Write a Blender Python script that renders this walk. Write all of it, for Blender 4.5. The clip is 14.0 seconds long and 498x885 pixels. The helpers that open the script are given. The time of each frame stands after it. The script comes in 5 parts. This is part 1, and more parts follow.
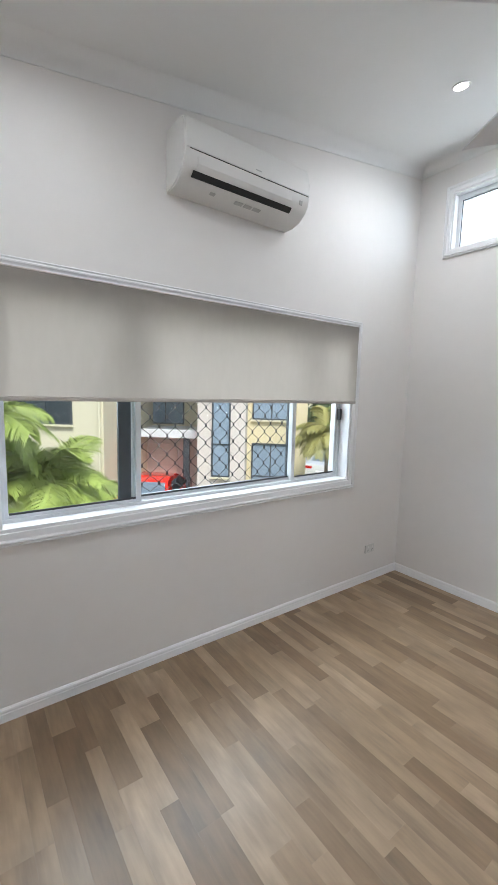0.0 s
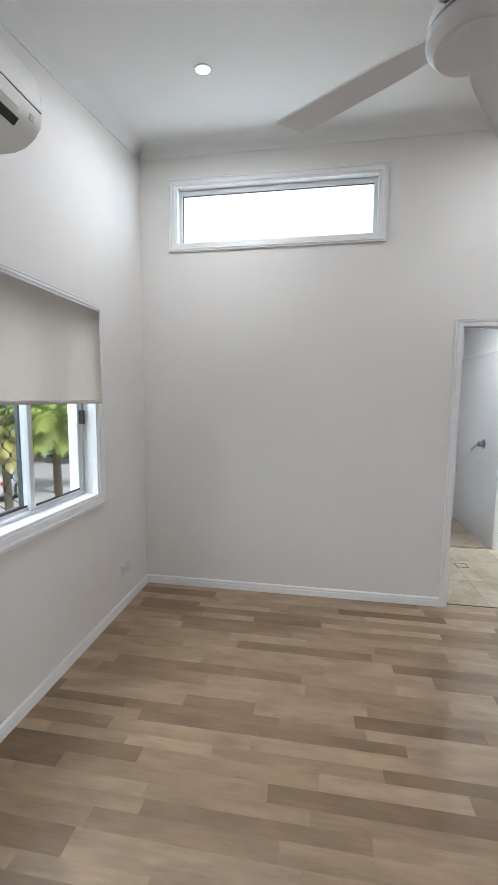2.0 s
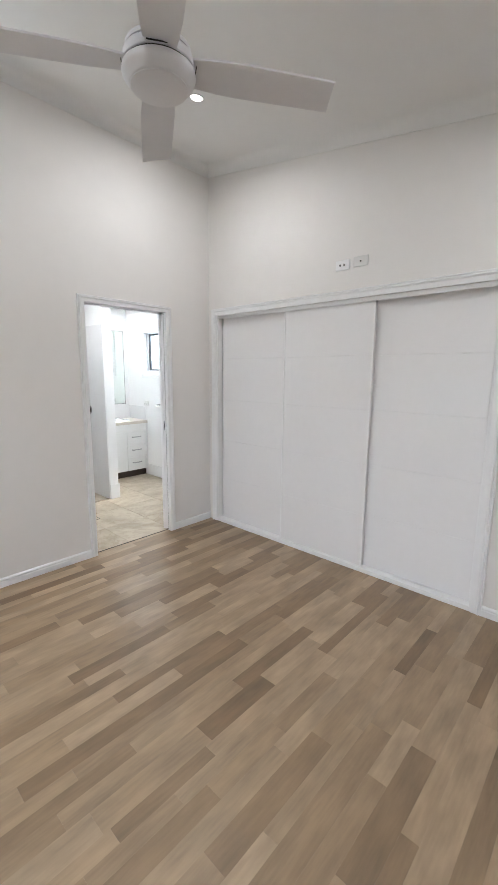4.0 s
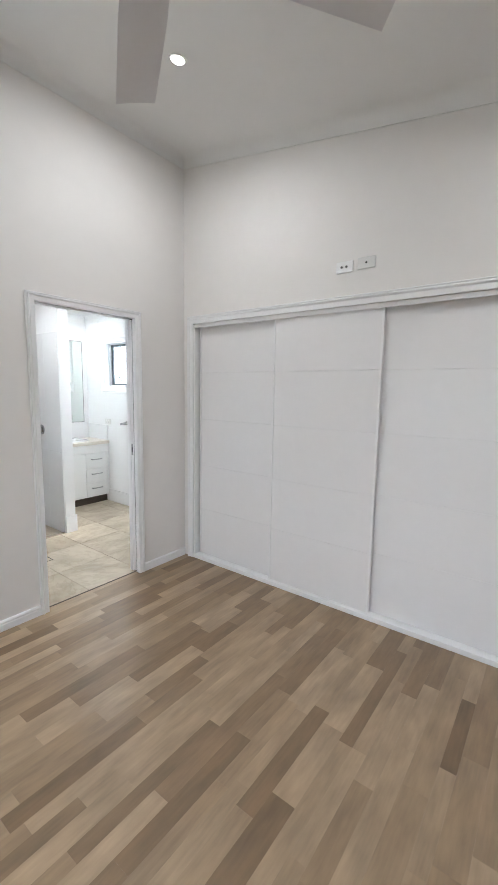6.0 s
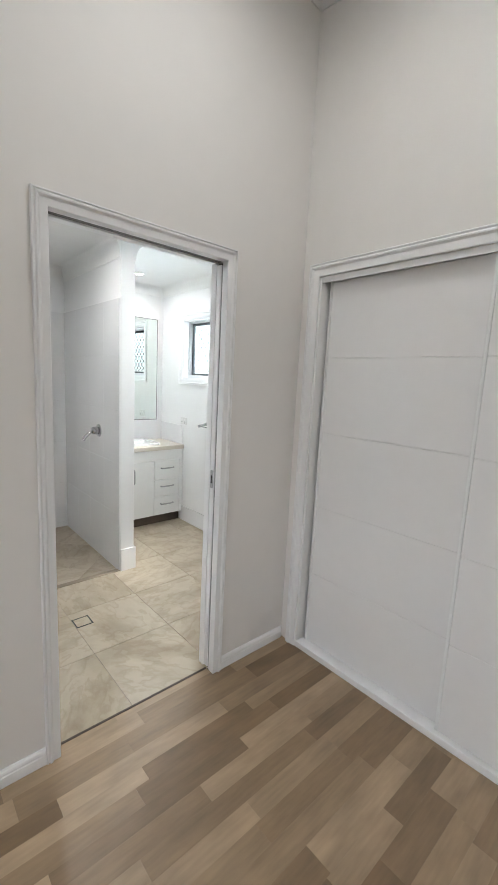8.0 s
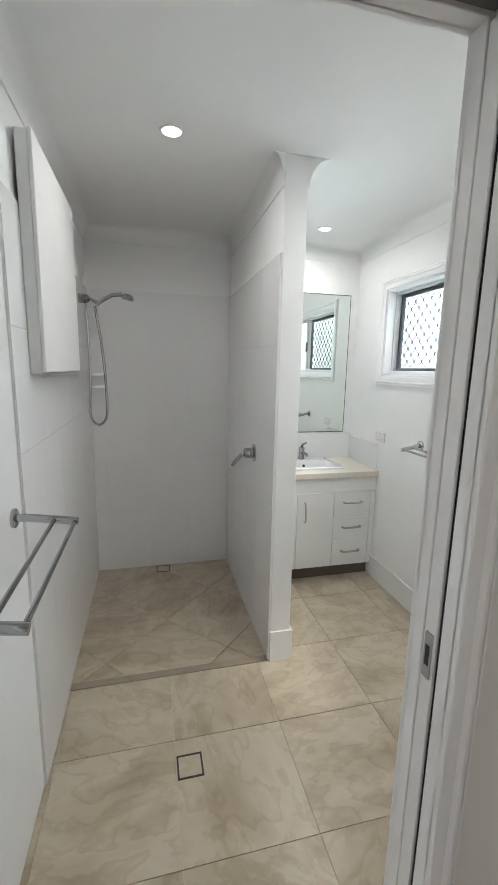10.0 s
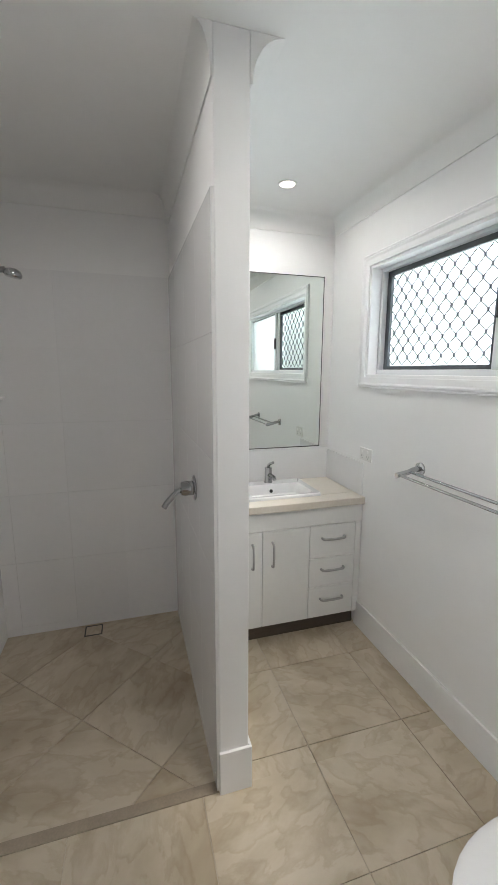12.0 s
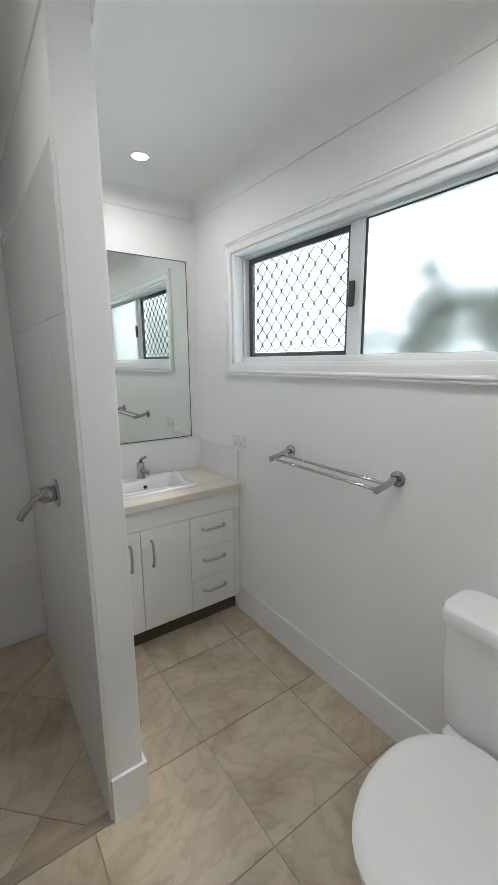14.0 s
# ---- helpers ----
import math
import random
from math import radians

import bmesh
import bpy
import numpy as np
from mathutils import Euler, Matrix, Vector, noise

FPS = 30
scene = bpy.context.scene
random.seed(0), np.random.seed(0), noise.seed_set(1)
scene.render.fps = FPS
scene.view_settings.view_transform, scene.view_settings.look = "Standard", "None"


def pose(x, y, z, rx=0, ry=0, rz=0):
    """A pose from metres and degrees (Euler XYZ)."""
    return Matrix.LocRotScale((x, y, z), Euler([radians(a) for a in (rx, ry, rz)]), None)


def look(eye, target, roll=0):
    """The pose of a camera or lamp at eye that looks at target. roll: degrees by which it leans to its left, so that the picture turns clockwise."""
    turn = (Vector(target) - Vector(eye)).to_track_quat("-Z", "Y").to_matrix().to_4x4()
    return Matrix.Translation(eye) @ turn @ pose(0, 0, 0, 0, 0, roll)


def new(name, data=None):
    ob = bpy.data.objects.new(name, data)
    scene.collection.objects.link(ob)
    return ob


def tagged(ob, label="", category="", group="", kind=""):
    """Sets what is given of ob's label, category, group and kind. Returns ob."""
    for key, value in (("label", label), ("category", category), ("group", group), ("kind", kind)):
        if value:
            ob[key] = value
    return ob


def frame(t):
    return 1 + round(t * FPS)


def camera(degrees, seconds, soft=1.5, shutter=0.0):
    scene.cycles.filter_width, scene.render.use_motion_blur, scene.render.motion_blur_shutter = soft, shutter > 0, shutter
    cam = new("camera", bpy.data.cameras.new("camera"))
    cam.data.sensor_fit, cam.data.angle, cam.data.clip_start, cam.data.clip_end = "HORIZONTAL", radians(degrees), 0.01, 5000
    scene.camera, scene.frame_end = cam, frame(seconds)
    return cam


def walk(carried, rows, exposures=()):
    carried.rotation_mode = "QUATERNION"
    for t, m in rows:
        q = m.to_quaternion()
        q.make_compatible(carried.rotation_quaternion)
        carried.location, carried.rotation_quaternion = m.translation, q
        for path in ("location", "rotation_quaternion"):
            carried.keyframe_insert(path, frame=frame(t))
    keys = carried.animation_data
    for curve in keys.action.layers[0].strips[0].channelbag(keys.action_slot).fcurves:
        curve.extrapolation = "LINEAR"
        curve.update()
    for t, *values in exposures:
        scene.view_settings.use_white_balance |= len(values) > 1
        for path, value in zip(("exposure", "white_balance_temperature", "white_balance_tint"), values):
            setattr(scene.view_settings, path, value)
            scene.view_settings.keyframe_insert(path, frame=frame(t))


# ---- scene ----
cam = camera(63.0, 14.0)
PATH = [
    (0, (0.696, 0.912, 1.552), (1.869, 2.514, 1.311), 1.5),
    (0.5, (0.744, 1.102, 1.533), (2.126, 2.529, 1.301), 1.3),
    (1, (0.787, 1.285, 1.544), (2.4, 2.445, 1.317), 1.1),
    (1.5, (0.772, 1.473, 1.536), (2.598, 2.258, 1.317), 0.7),
    (2, (0.779, 1.606, 1.526), (2.743, 1.925, 1.315), 0.5),
    (2.5, (0.808, 1.761, 1.542), (2.78, 1.519, 1.313), 0.1),
    (3, (0.831, 1.87, 1.529), (2.655, 1.081, 1.31), 0.3),
    (3.5, (0.795, 2.019, 1.523), (2.374, 0.823, 1.246), 0.4),
    (4, (0.765, 2.109, 1.515), (2.102, 0.66, 1.18), 0.5),
    (4.2, (0.744, 2.11, 1.52), (2.003, 0.595, 1.174), 0.8),
    (6.3, (1.396, 1.808, 1.515), (2.598, 0.229, 1.262), 1.0),
    (6.5, (1.516, 1.772, 1.514), (2.732, 0.204, 1.265), 0.7),
    (7, (1.793, 1.573, 1.518), (3.073, 0.059, 1.255), 1.0),
    (7.5, (2.065, 1.291, 1.502), (3.443, -0.128, 1.209), 1.9),
    (8, (2.348, 1.041, 1.514), (3.819, -0.281, 1.215), 2.8),
    (8.5, (2.605, 0.78, 1.516), (4.261, -0.292, 1.188), 3.4),
    (9, (2.882, 0.585, 1.511), (4.698, -0.177, 1.165), 3.2),
    (9.2, (2.995, 0.533, 1.531), (4.852, -0.12, 1.175), 2.9),
    (11.3, (3.783, 0.125, 1.535), (5.708, -0.287, 1.182), 0.7),
    (11.5, (3.848, 0.102, 1.534), (5.762, -0.36, 1.181), 0.6),
    (12, (3.972, 0.018, 1.536), (5.859, -0.547, 1.189), 0.2),
    (12.5, (4.01, -0.031, 1.54), (5.86, -0.706, 1.186), 0.1),
    (13, (4.013, -0.048, 1.535), (5.805, -0.858, 1.174), -0.0),
    (13.5, (4.036, -0.031, 1.534), (5.744, -1.002, 1.16), -0.2),
    (14, (4.043, 0.013, 1.52), (5.643, -1.121, 1.129), -0.4),
]
walk(cam, [(t, look(eye, target, roll)) for t, eye, target, roll in PATH],
     exposures=[(0, -0.02, 5850, 9), (1.5, -0.06, 5850, 9), (2.5, -0.14, 6000, 10), (3.0, -0.08, 6150, 11), (4.2, 0.10, 6050, 10), (6.5, 0.02, 6000, 9), (7.5, -0.10, 6150, 8), (8.5, -0.30, 6250, 9),
                (9.2, -0.44, 6200, 7), (10.4, -0.8, 6500, 10), (11.3, -0.90, 6550, 11), (12.5, -1.00, 6550, 11), (14.0, -1.22, 6400, 10)])

# ---- plan, in metres ----
WALL_N, WALL_E, WALL_S, WALL_W = 2.962, 3.868, -0.660, -0.25
RAKE = 0.150                      # the bedroom ceiling falls westwards


def ceiling_z(x):
    return 3.385 - RAKE * (WALL_E - x)


BATH_W, BATH_E, BATH_N, BATH_S, BATH_H = 3.968, 6.425, 0.757, -1.275, 2.452

# ---- world, sun, large lights ----
world = bpy.data.worlds.new("world")
scene.world = world
world.use_nodes = True
_n = world.node_tree.nodes
_sky = _n.new("ShaderNodeTexSky")
_sky.sky_type = "NISHITA"
_sky.sun_disc = False
_sky.sun_elevation = radians(58)
_sky.sun_rotation = radians(200)
_sky.air_density, _sky.dust_density = 1.0, 4.0
world.node_tree.links.new(_sky.outputs[0], _n["Background"].inputs[0])
_n["Background"].inputs[1].default_value = 0.15

sun_data = bpy.data.lights.new("sun", "SUN")
sun_data.energy, sun_data.angle, sun_data.color = 5.0, radians(12), (1.0, 0.95, 0.88)
sun_ob = new("sun", sun_data)
sun_ob.matrix_world = look((-6, -14, 24), (0, 0, 0))


def window_light(name, eye, target, w, h, energy, color=(0.93, 0.97, 1.0)):
    d = bpy.data.lights.new(name, "AREA")
    d.shape, d.size, d.size_y, d.energy, d.color = "RECTANGLE", w, h, energy, color
    o = new(name, d)
    o.matrix_world = look(eye, target)
    return o


window_light("high_window_daylight", (4.06, 1.94, 2.90), (3.0, 1.94, 2.90), 1.40, 0.36, 6.5)
window_light("bath_window_daylight", (5.21, -2.75, 1.75), (5.21, 0, 1.75), 4.4, 3.6, 620, (0.81, 0.925, 1.0))
window_light("window_daylight", (2.1, 4.75, 2.65), (2.0, 2.0, 1.20), 3.6, 3.3, 330)


def downlight_lamp(x, y, z, energy, tilt=0.0):
    d = bpy.data.lights.new("downlight_lamp", "AREA")
    d.shape, d.size, d.energy, d.color, d.spread = "DISK", 0.075, energy, (1.0, 0.97, 0.925), radians(174)
    o = new("downlight_lamp", d)
    o.matrix_world = pose(x, y, z, 0, tilt, 0)
    return o


# the bedroom pair at x 0.95 is added for brightness and never in view
LAMPS_BED = [(3.055, 2.240), (3.020, 0.190), (0.95, 2.225), (0.95, 0.235)]
LAMPS_BATH = [(5.175, 0.240), (6.035, -0.795), (4.46, -0.72)]
for (_x, _y), _e in zip(LAMPS_BED, (9.0, 9.0, 6.8, 7.6)):
    downlight_lamp(_x, _y, ceiling_z(_x) - 0.022, _e, math.degrees(math.atan(-RAKE)))
for (_x, _y), _e in zip(LAMPS_BATH, (6.5, 7.0, 14.0)):
    downlight_lamp(_x, _y, BATH_H - 0.012, _e)

# ---- materials ----


def mat(name, color, rough=0.5, metal=0.0, vary=0.06, scale=6.0, bump=0.0, bump_scale=120.0, spec=0.5, per_object=0.0, coat=0.0,
        stretch=(1, 1, 1), dark=None):
    """A plain surface with variation at two scales and fine relief, in world metres."""
    m = bpy.data.materials.new(name)
    m.use_nodes = True
    nt = m.node_tree
    nd, ln = nt.nodes, nt.links
    b = nd["Principled BSDF"]
    b.inputs["Roughness"].default_value = rough
    b.inputs["Metallic"].default_value = metal
    b.inputs["Specular IOR Level"].default_value = spec
    b.inputs["Coat Weight"].default_value = coat
    geo = nd.new("ShaderNodeNewGeometry")
    mp = nd.new("ShaderNodeMapping")
    mp.inputs["Scale"].default_value = stretch
    ln.new(geo.outputs["Position"], mp.inputs["Vector"])
    n1, n2 = nd.new("ShaderNodeTexNoise"), nd.new("ShaderNodeTexNoise")
    n1.inputs["Scale"].default_value, n2.inputs["Scale"].default_value = scale, scale * 9
    n1.inputs["Detail"].default_value, n2.inputs["Detail"].default_value = 3, 2
    for k in (n1, n2):
        ln.new(mp.outputs[0], k.inputs["Vector"])
    add = nd.new("ShaderNodeMath")
    add.operation = "ADD"
    ln.new(n1.outputs[0], add.inputs[0]), ln.new(n2.outputs[0], add.inputs[1])
    rng = nd.new("ShaderNodeMapRange")
    rng.inputs["From Min"].default_value, rng.inputs["From Max"].default_value = 0.6, 1.4
    rng.inputs["To Min"].default_value, rng.inputs["To Max"].default_value = 1 - vary, 1 + vary
    ln.new(add.outputs[0], rng.inputs["Value"])
    last = rng.outputs[0]
    if per_object:
        oi = nd.new("ShaderNodeObjectInfo")
        r2 = nd.new("ShaderNodeMapRange")
        r2.inputs["To Min"].default_value, r2.inputs["To Max"].default_value = 1 - per_object, 1 + per_object
        ln.new(oi.outputs["Random"], r2.inputs["Value"])
        mu = nd.new("ShaderNodeMath")
        mu.operation = "MULTIPLY"
        ln.new(last, mu.inputs[0]), ln.new(r2.outputs[0], mu.inputs[1])
        last = mu.outputs[0]
    mix = nd.new("ShaderNodeVectorMath")
    mix.operation = "SCALE"
    mix.inputs[0].default_value = color
    ln.new(last, mix.inputs["Scale"])
    ln.new(mix.outputs[0], b.inputs["Base Color"])
    if bump:
        nb = nd.new("ShaderNodeTexNoise")
        nb.inputs["Scale"].default_value = bump_scale
        ln.new(mp.outputs[0], nb.inputs["Vector"])
        bp = nd.new("ShaderNodeBump")
        bp.inputs["Strength"].default_value, bp.inputs["Distance"].default_value = bump, 0.002
        ln.new(nb.outputs[0], bp.inputs["Height"]), ln.new(bp.outputs[0], b.inputs["Normal"])
    return m


def ramp(nd, stops):
    r = nd.new("ShaderNodeValToRGB")
    while len(r.color_ramp.elements) < len(stops):
        r.color_ramp.elements.new(0.5)
    for e, (p, c) in zip(r.color_ramp.elements, stops):
        e.position, e.color = p, (*c, 1)
    return r


def plank_material():
    m = bpy.data.materials.new("vinyl_plank")
    m.use_nodes = True
    nd, ln = m.node_tree.nodes, m.node_tree.links
    b = nd["Principled BSDF"]
    oi, geo = nd.new("ShaderNodeObjectInfo"), nd.new("ShaderNodeNewGeometry")
    r = ramp(nd, [(0.0, (0.178, 0.111, 0.055)), (0.28, (0.250, 0.168, 0.093)), (0.52, (0.318, 0.223, 0.132)), (1.0, (0.385, 0.278, 0.174))])
    ln.new(oi.outputs["Random"], r.inputs[0])
    shift = nd.new("ShaderNodeVectorMath")
    shift.operation = "MULTIPLY_ADD"
    shift.inputs[1].default_value = (48, 4.5, 1)
    ln.new(geo.outputs["Position"], shift.inputs[0])
    comb = nd.new("ShaderNodeCombineXYZ")
    sc = nd.new("ShaderNodeMath")
    sc.operation = "MULTIPLY"
    sc.inputs[1].default_value = 90
    ln.new(oi.outputs["Random"], sc.inputs[0]), ln.new(sc.outputs[0], comb.inputs[2]), ln.new(sc.outputs[0], comb.inputs[1])
    ln.new(comb.outputs[0], shift.inputs[2])
    grain, blot = nd.new("ShaderNodeTexNoise"), nd.new("ShaderNodeTexNoise")
    grain.inputs["Scale"].default_value, grain.inputs["Detail"].default_value = 1.6, 5
    ln.new(shift.outputs[0], grain.inputs["Vector"])
    shift2 = nd.new("ShaderNodeVectorMath")
    shift2.operation = "MULTIPLY_ADD"
    shift2.inputs[1].default_value = (8, 2.6, 1)
    ln.new(geo.outputs["Position"], shift2.inputs[0]), ln.new(comb.outputs[0], shift2.inputs[2])
    blot.inputs["Scale"].default_value, blot.inputs["Detail"].default_value = 1.5, 3
    ln.new(shift2.outputs[0], blot.inputs["Vector"])
    add = nd.new("ShaderNodeMath")
    add.operation = "MULTIPLY_ADD"
    add.inputs[1].default_value = 0.42
    ln.new(grain.outputs[0], add.inputs[0]), ln.new(blot.outputs[0], add.inputs[2])
    rg = nd.new("ShaderNodeMapRange")
    for k, v in (("From Min", 0.42), ("From Max", 1.0), ("To Min", 0.71), ("To Max", 1.28)):
        rg.inputs[k].default_value = v
    ln.new(add.outputs[0], rg.inputs["Value"])
    mul = nd.new("ShaderNodeVectorMath")
    mul.operation = "SCALE"
    ln.new(r.outputs[0], mul.inputs[0]), ln.new(rg.outputs[0], mul.inputs["Scale"])
    ln.new(mul.outputs[0], b.inputs["Base Color"])
    rr = nd.new("ShaderNodeMapRange")
    rr.inputs["To Min"].default_value, rr.inputs["To Max"].default_value = 0.32, 0.44
    ln.new(blot.outputs[0], rr.inputs["Value"]), ln.new(rr.outputs[0], b.inputs["Roughness"])
    bp = nd.new("ShaderNodeBump")
    b.inputs["Specular IOR Level"].default_value = 0.75
    bp.inputs["Strength"].default_value, bp.inputs["Distance"].default_value = 0.14, 0.001
    ln.new(grain.outputs[0], bp.inputs["Height"]), ln.new(bp.outputs[0], b.inputs["Normal"])
    return m


def stone_tile_material():
    m = bpy.data.materials.new("stone_look_tile")
    m.use_nodes = True
    nd, ln = m.node_tree.nodes, m.node_tree.links
    b = nd["Principled BSDF"]
    oi, geo = nd.new("ShaderNodeObjectInfo"), nd.new("ShaderNodeNewGeometry")
    comb = nd.new("ShaderNodeCombineXYZ")
    sc = nd.new("ShaderNodeMath")
    sc.operation = "MULTIPLY"
    sc.inputs[1].default_value = 40
    ln.new(oi.outputs["Random"], sc.inputs[0]), ln.new(sc.outputs[0], comb.inputs[2])
    ad = nd.new("ShaderNodeVectorMath")
    ln.new(geo.outputs["Position"], ad.inputs[0]), ln.new(comb.outputs[0], ad.inputs[1])
    turn = nd.new("ShaderNodeVectorRotate")
    turn.rotation_type = "Z_AXIS"
    ang = nd.new("ShaderNodeMath")
    ang.operation = "MULTIPLY"
    ang.inputs[1].default_value = 6.283
    ln.new(oi.outputs["Random"], ang.inputs[0]), ln.new(ang.outputs[0], turn.inputs["Angle"]), ln.new(ad.outputs[0], turn.inputs["Vector"])
    streak = nd.new("ShaderNodeVectorMath")
    streak.operation = "MULTIPLY"
    streak.inputs[1].default_value = (1.5, 2.7, 1.0)
    ln.new(turn.outputs[0], streak.inputs[0])
    big, vein = nd.new("ShaderNodeTexNoise"), nd.new("ShaderNodeTexNoise")
    big.inputs["Scale"].default_value, big.inputs["Detail"].default_value, big.inputs["Distortion"].default_value = 1.9, 11, 0.30
    vein.inputs["Scale"].default_value, vein.inputs["Detail"].default_value, vein.inputs["Distortion"].default_value = 4.4, 14, 0.25
    ln.new(streak.outputs[0], big.inputs["Vector"]), ln.new(streak.outputs[0], vein.inputs["Vector"])
    r = ramp(nd, [(0.30, (0.365, 0.300, 0.215)), (0.44, (0.430, 0.365, 0.272)), (0.56, (0.510, 0.446, 0.350)), (0.70, (0.470, 0.405, 0.310))])
    ln.new(big.outputs[0], r.inputs[0])
    r2 = ramp(nd, [(0.40, (1.0, 1.0, 1.0)), (0.495, (0.885, 0.855, 0.815)), (0.54, (1.02, 1.02, 1.02))])
    ln.new(vein.outputs[0], r2.inputs[0])
    mul = nd.new("ShaderNodeVectorMath")
    mul.operation = "MULTIPLY"
    ln.new(r.outputs[0], mul.inputs[0]), ln.new(r2.outputs[0], mul.inputs[1])
    ln.new(mul.outputs[0], b.inputs["Base Color"])
    b.inputs["Roughness"].default_value = 0.30
    bp = nd.new("ShaderNodeBump")
    bp.inputs["Strength"].default_value, bp.inputs["Distance"].default_value = 0.08, 0.001
    ln.new(vein.outputs[0], bp.inputs["Height"]), ln.new(bp.outputs[0], b.inputs["Normal"])
    return m


def glass_material(name, rough=0.0, tint=(0.96, 0.98, 0.97), clear=0.9):
    """A thin pane: mostly straight through, with a faint mirror on its face."""
    m = bpy.data.materials.new(name)
    m.use_nodes = True
    nd, ln = m.node_tree.nodes, m.node_tree.links
    nd.remove(nd["Principled BSDF"])
    out = nd["Material Output"]
    lw = nd.new("ShaderNodeLayerWeight")
    lw.inputs["Blend"].default_value = 0.5
    pw = nd.new("ShaderNodeMath")
    pw.operation = "POWER"
    pw.inputs[1].default_value = 5.0
    fr = nd.new("ShaderNodeMath")
    fr.operation = "MULTIPLY_ADD"
    fr.inputs[1].default_value, fr.inputs[2].default_value = 0.55, 0.03
    ln.new(lw.outputs["Facing"], pw.inputs[0]), ln.new(pw.outputs[0], fr.inputs[0])
    mix = nd.new("ShaderNodeMixShader")
    gl = nd.new("ShaderNodeBsdfGlossy")
    gl.inputs["Roughness"].default_value = rough
    if rough:
        tr = nd.new("ShaderNodeBsdfRefraction")
        tr.inputs["Roughness"].default_value, tr.inputs["IOR"].default_value = rough, 1.02
    else:
        tr = nd.new("ShaderNodeBsdfTransparent")
    tr.inputs["Color"].default_value = (*tint, 1)
    ln.new(fr.outputs[0], mix.inputs[0]), ln.new(tr.outputs[0], mix.inputs[1]), ln.new(gl.outputs[0], mix.inputs[2])
    ln.new(mix.outputs[0], out.inputs[0])
    return m


def frosted_material():
    m = bpy.data.materials.new("frosted_glass")
    m.use_nodes = True
    b = m.node_tree.nodes["Principled BSDF"]
    b.inputs["Transmission Weight"].default_value = 1.0
    b.inputs["Roughness"].default_value = 0.42
    b.inputs["IOR"].default_value = 1.3
    b.inputs["Base Color"].default_value = (0.95, 0.98, 0.97, 1)
    return m


def glow_material(name, color, strength):
    m = bpy.data.materials.new(name)
    m.use_nodes = True
    b = m.node_tree.nodes["Principled BSDF"]
    b.inputs["Base Color"].default_value = (*color, 1)
    b.inputs["Emission Color"].default_value = (*color, 1)
    b.inputs["Emission Strength"].default_value = strength
    return m


M_WALL = mat("wall_paint", (0.805, 0.784, 0.765), 0.62, vary=0.012, scale=1.3, bump=0.05, bump_scale=260)
M_CEIL = mat("ceiling_paint", (0.83, 0.83, 0.82), 0.75, vary=0.01, scale=1.1, bump=0.04, bump_scale=200)
M_BATHWALL = mat("bath_wall_paint", (0.81, 0.81, 0.81), 0.5, vary=0.01, scale=1.5, bump=0.04, bump_scale=240)
M_TRIM = mat("gloss_trim_paint", (0.86, 0.86, 0.87), 0.28, vary=0.012, scale=3, bump=0.03, bump_scale=90)
M_ALU = mat("white_powder_coat", (0.72, 0.74, 0.76), 0.35, vary=0.015, scale=8)
M_BLACK = mat("black_powder_coat", (0.035, 0.036, 0.04), 0.45, vary=0.15, scale=20)
M_DARKFRAME = mat("dark_grey_frame", (0.055, 0.063, 0.072), 0.45, vary=0.1, scale=20)
M_GROOVE = mat("dark_gap", (0.03, 0.03, 0.03), 0.8, vary=0.1)
M_DOORPANEL = mat("robe_door_paint", (0.86, 0.85, 0.86), 0.27, vary=0.012, scale=2, bump=0.03, bump_scale=150)
M_BLIND = mat("blind_fabric", (0.495, 0.458, 0.416), 0.85, vary=0.035, scale=3.0, bump=0.25, bump_scale=900, stretch=(1, 1, 0.35))
M_PLASTIC = mat("white_plastic", (0.80, 0.80, 0.785), 0.38, vary=0.012, scale=9)
M_ACBODY = mat("warm_white_plastic", (0.76, 0.755, 0.735), 0.5, vary=0.012, scale=7)
M_GAP = mat("shaded_gap_grey", (0.20, 0.20, 0.205), 0.7)
# wall plates: off-white, with the shade on them mixed into the colour
M_PLATE = mat("off_white_shaded_plastic", (0.71, 0.705, 0.69), 0.40, vary=0.015, scale=9)
M_PLATEWHITE = mat("bright_white_plastic", (0.86, 0.86, 0.87), 0.30, vary=0.01, scale=9)
M_INK = mat("grey_print", (0.50, 0.50, 0.49), 0.6)
M_FAN = mat("fan_white", (0.74, 0.735, 0.755), 0.42, vary=0.015, scale=5)
M_CHROME = mat("chrome", (0.43, 0.44, 0.45), 0.06, metal=1.0, vary=0.02, scale=20)
M_BRUSHED = mat("brushed_steel", (0.46, 0.465, 0.47), 0.30, metal=1.0, vary=0.05, scale=40)
M_CERAMIC = mat("white_ceramic", (0.84, 0.84, 0.845), 0.10, vary=0.008, scale=5, coat=0.5)
M_WALLTILE = mat("white_wall_tile", (0.80, 0.80, 0.805), 0.16, vary=0.01, scale=4, per_object=0.012)
M_GROUT = mat("white_grout", (0.79, 0.79, 0.785), 0.8, vary=0.03)
M_FGROUT = mat("beige_grout", (0.50, 0.44, 0.35), 0.85, vary=0.08)
M_STRIP = mat("brown_stone_strip", (0.30, 0.25, 0.19), 0.5, vary=0.12, scale=14)
M_LAMINATE = mat("white_cabinet_laminate", (0.80, 0.805, 0.795), 0.33, vary=0.012, scale=4)
M_BENCH = mat("cream_stone_benchtop", (0.66, 0.61, 0.54), 0.34, vary=0.05, scale=60, bump=0.02)
M_KICK = mat("dark_brown_kick", (0.085, 0.065, 0.05), 0.5, vary=0.2, scale=12, stretch=(1, 1, 6))
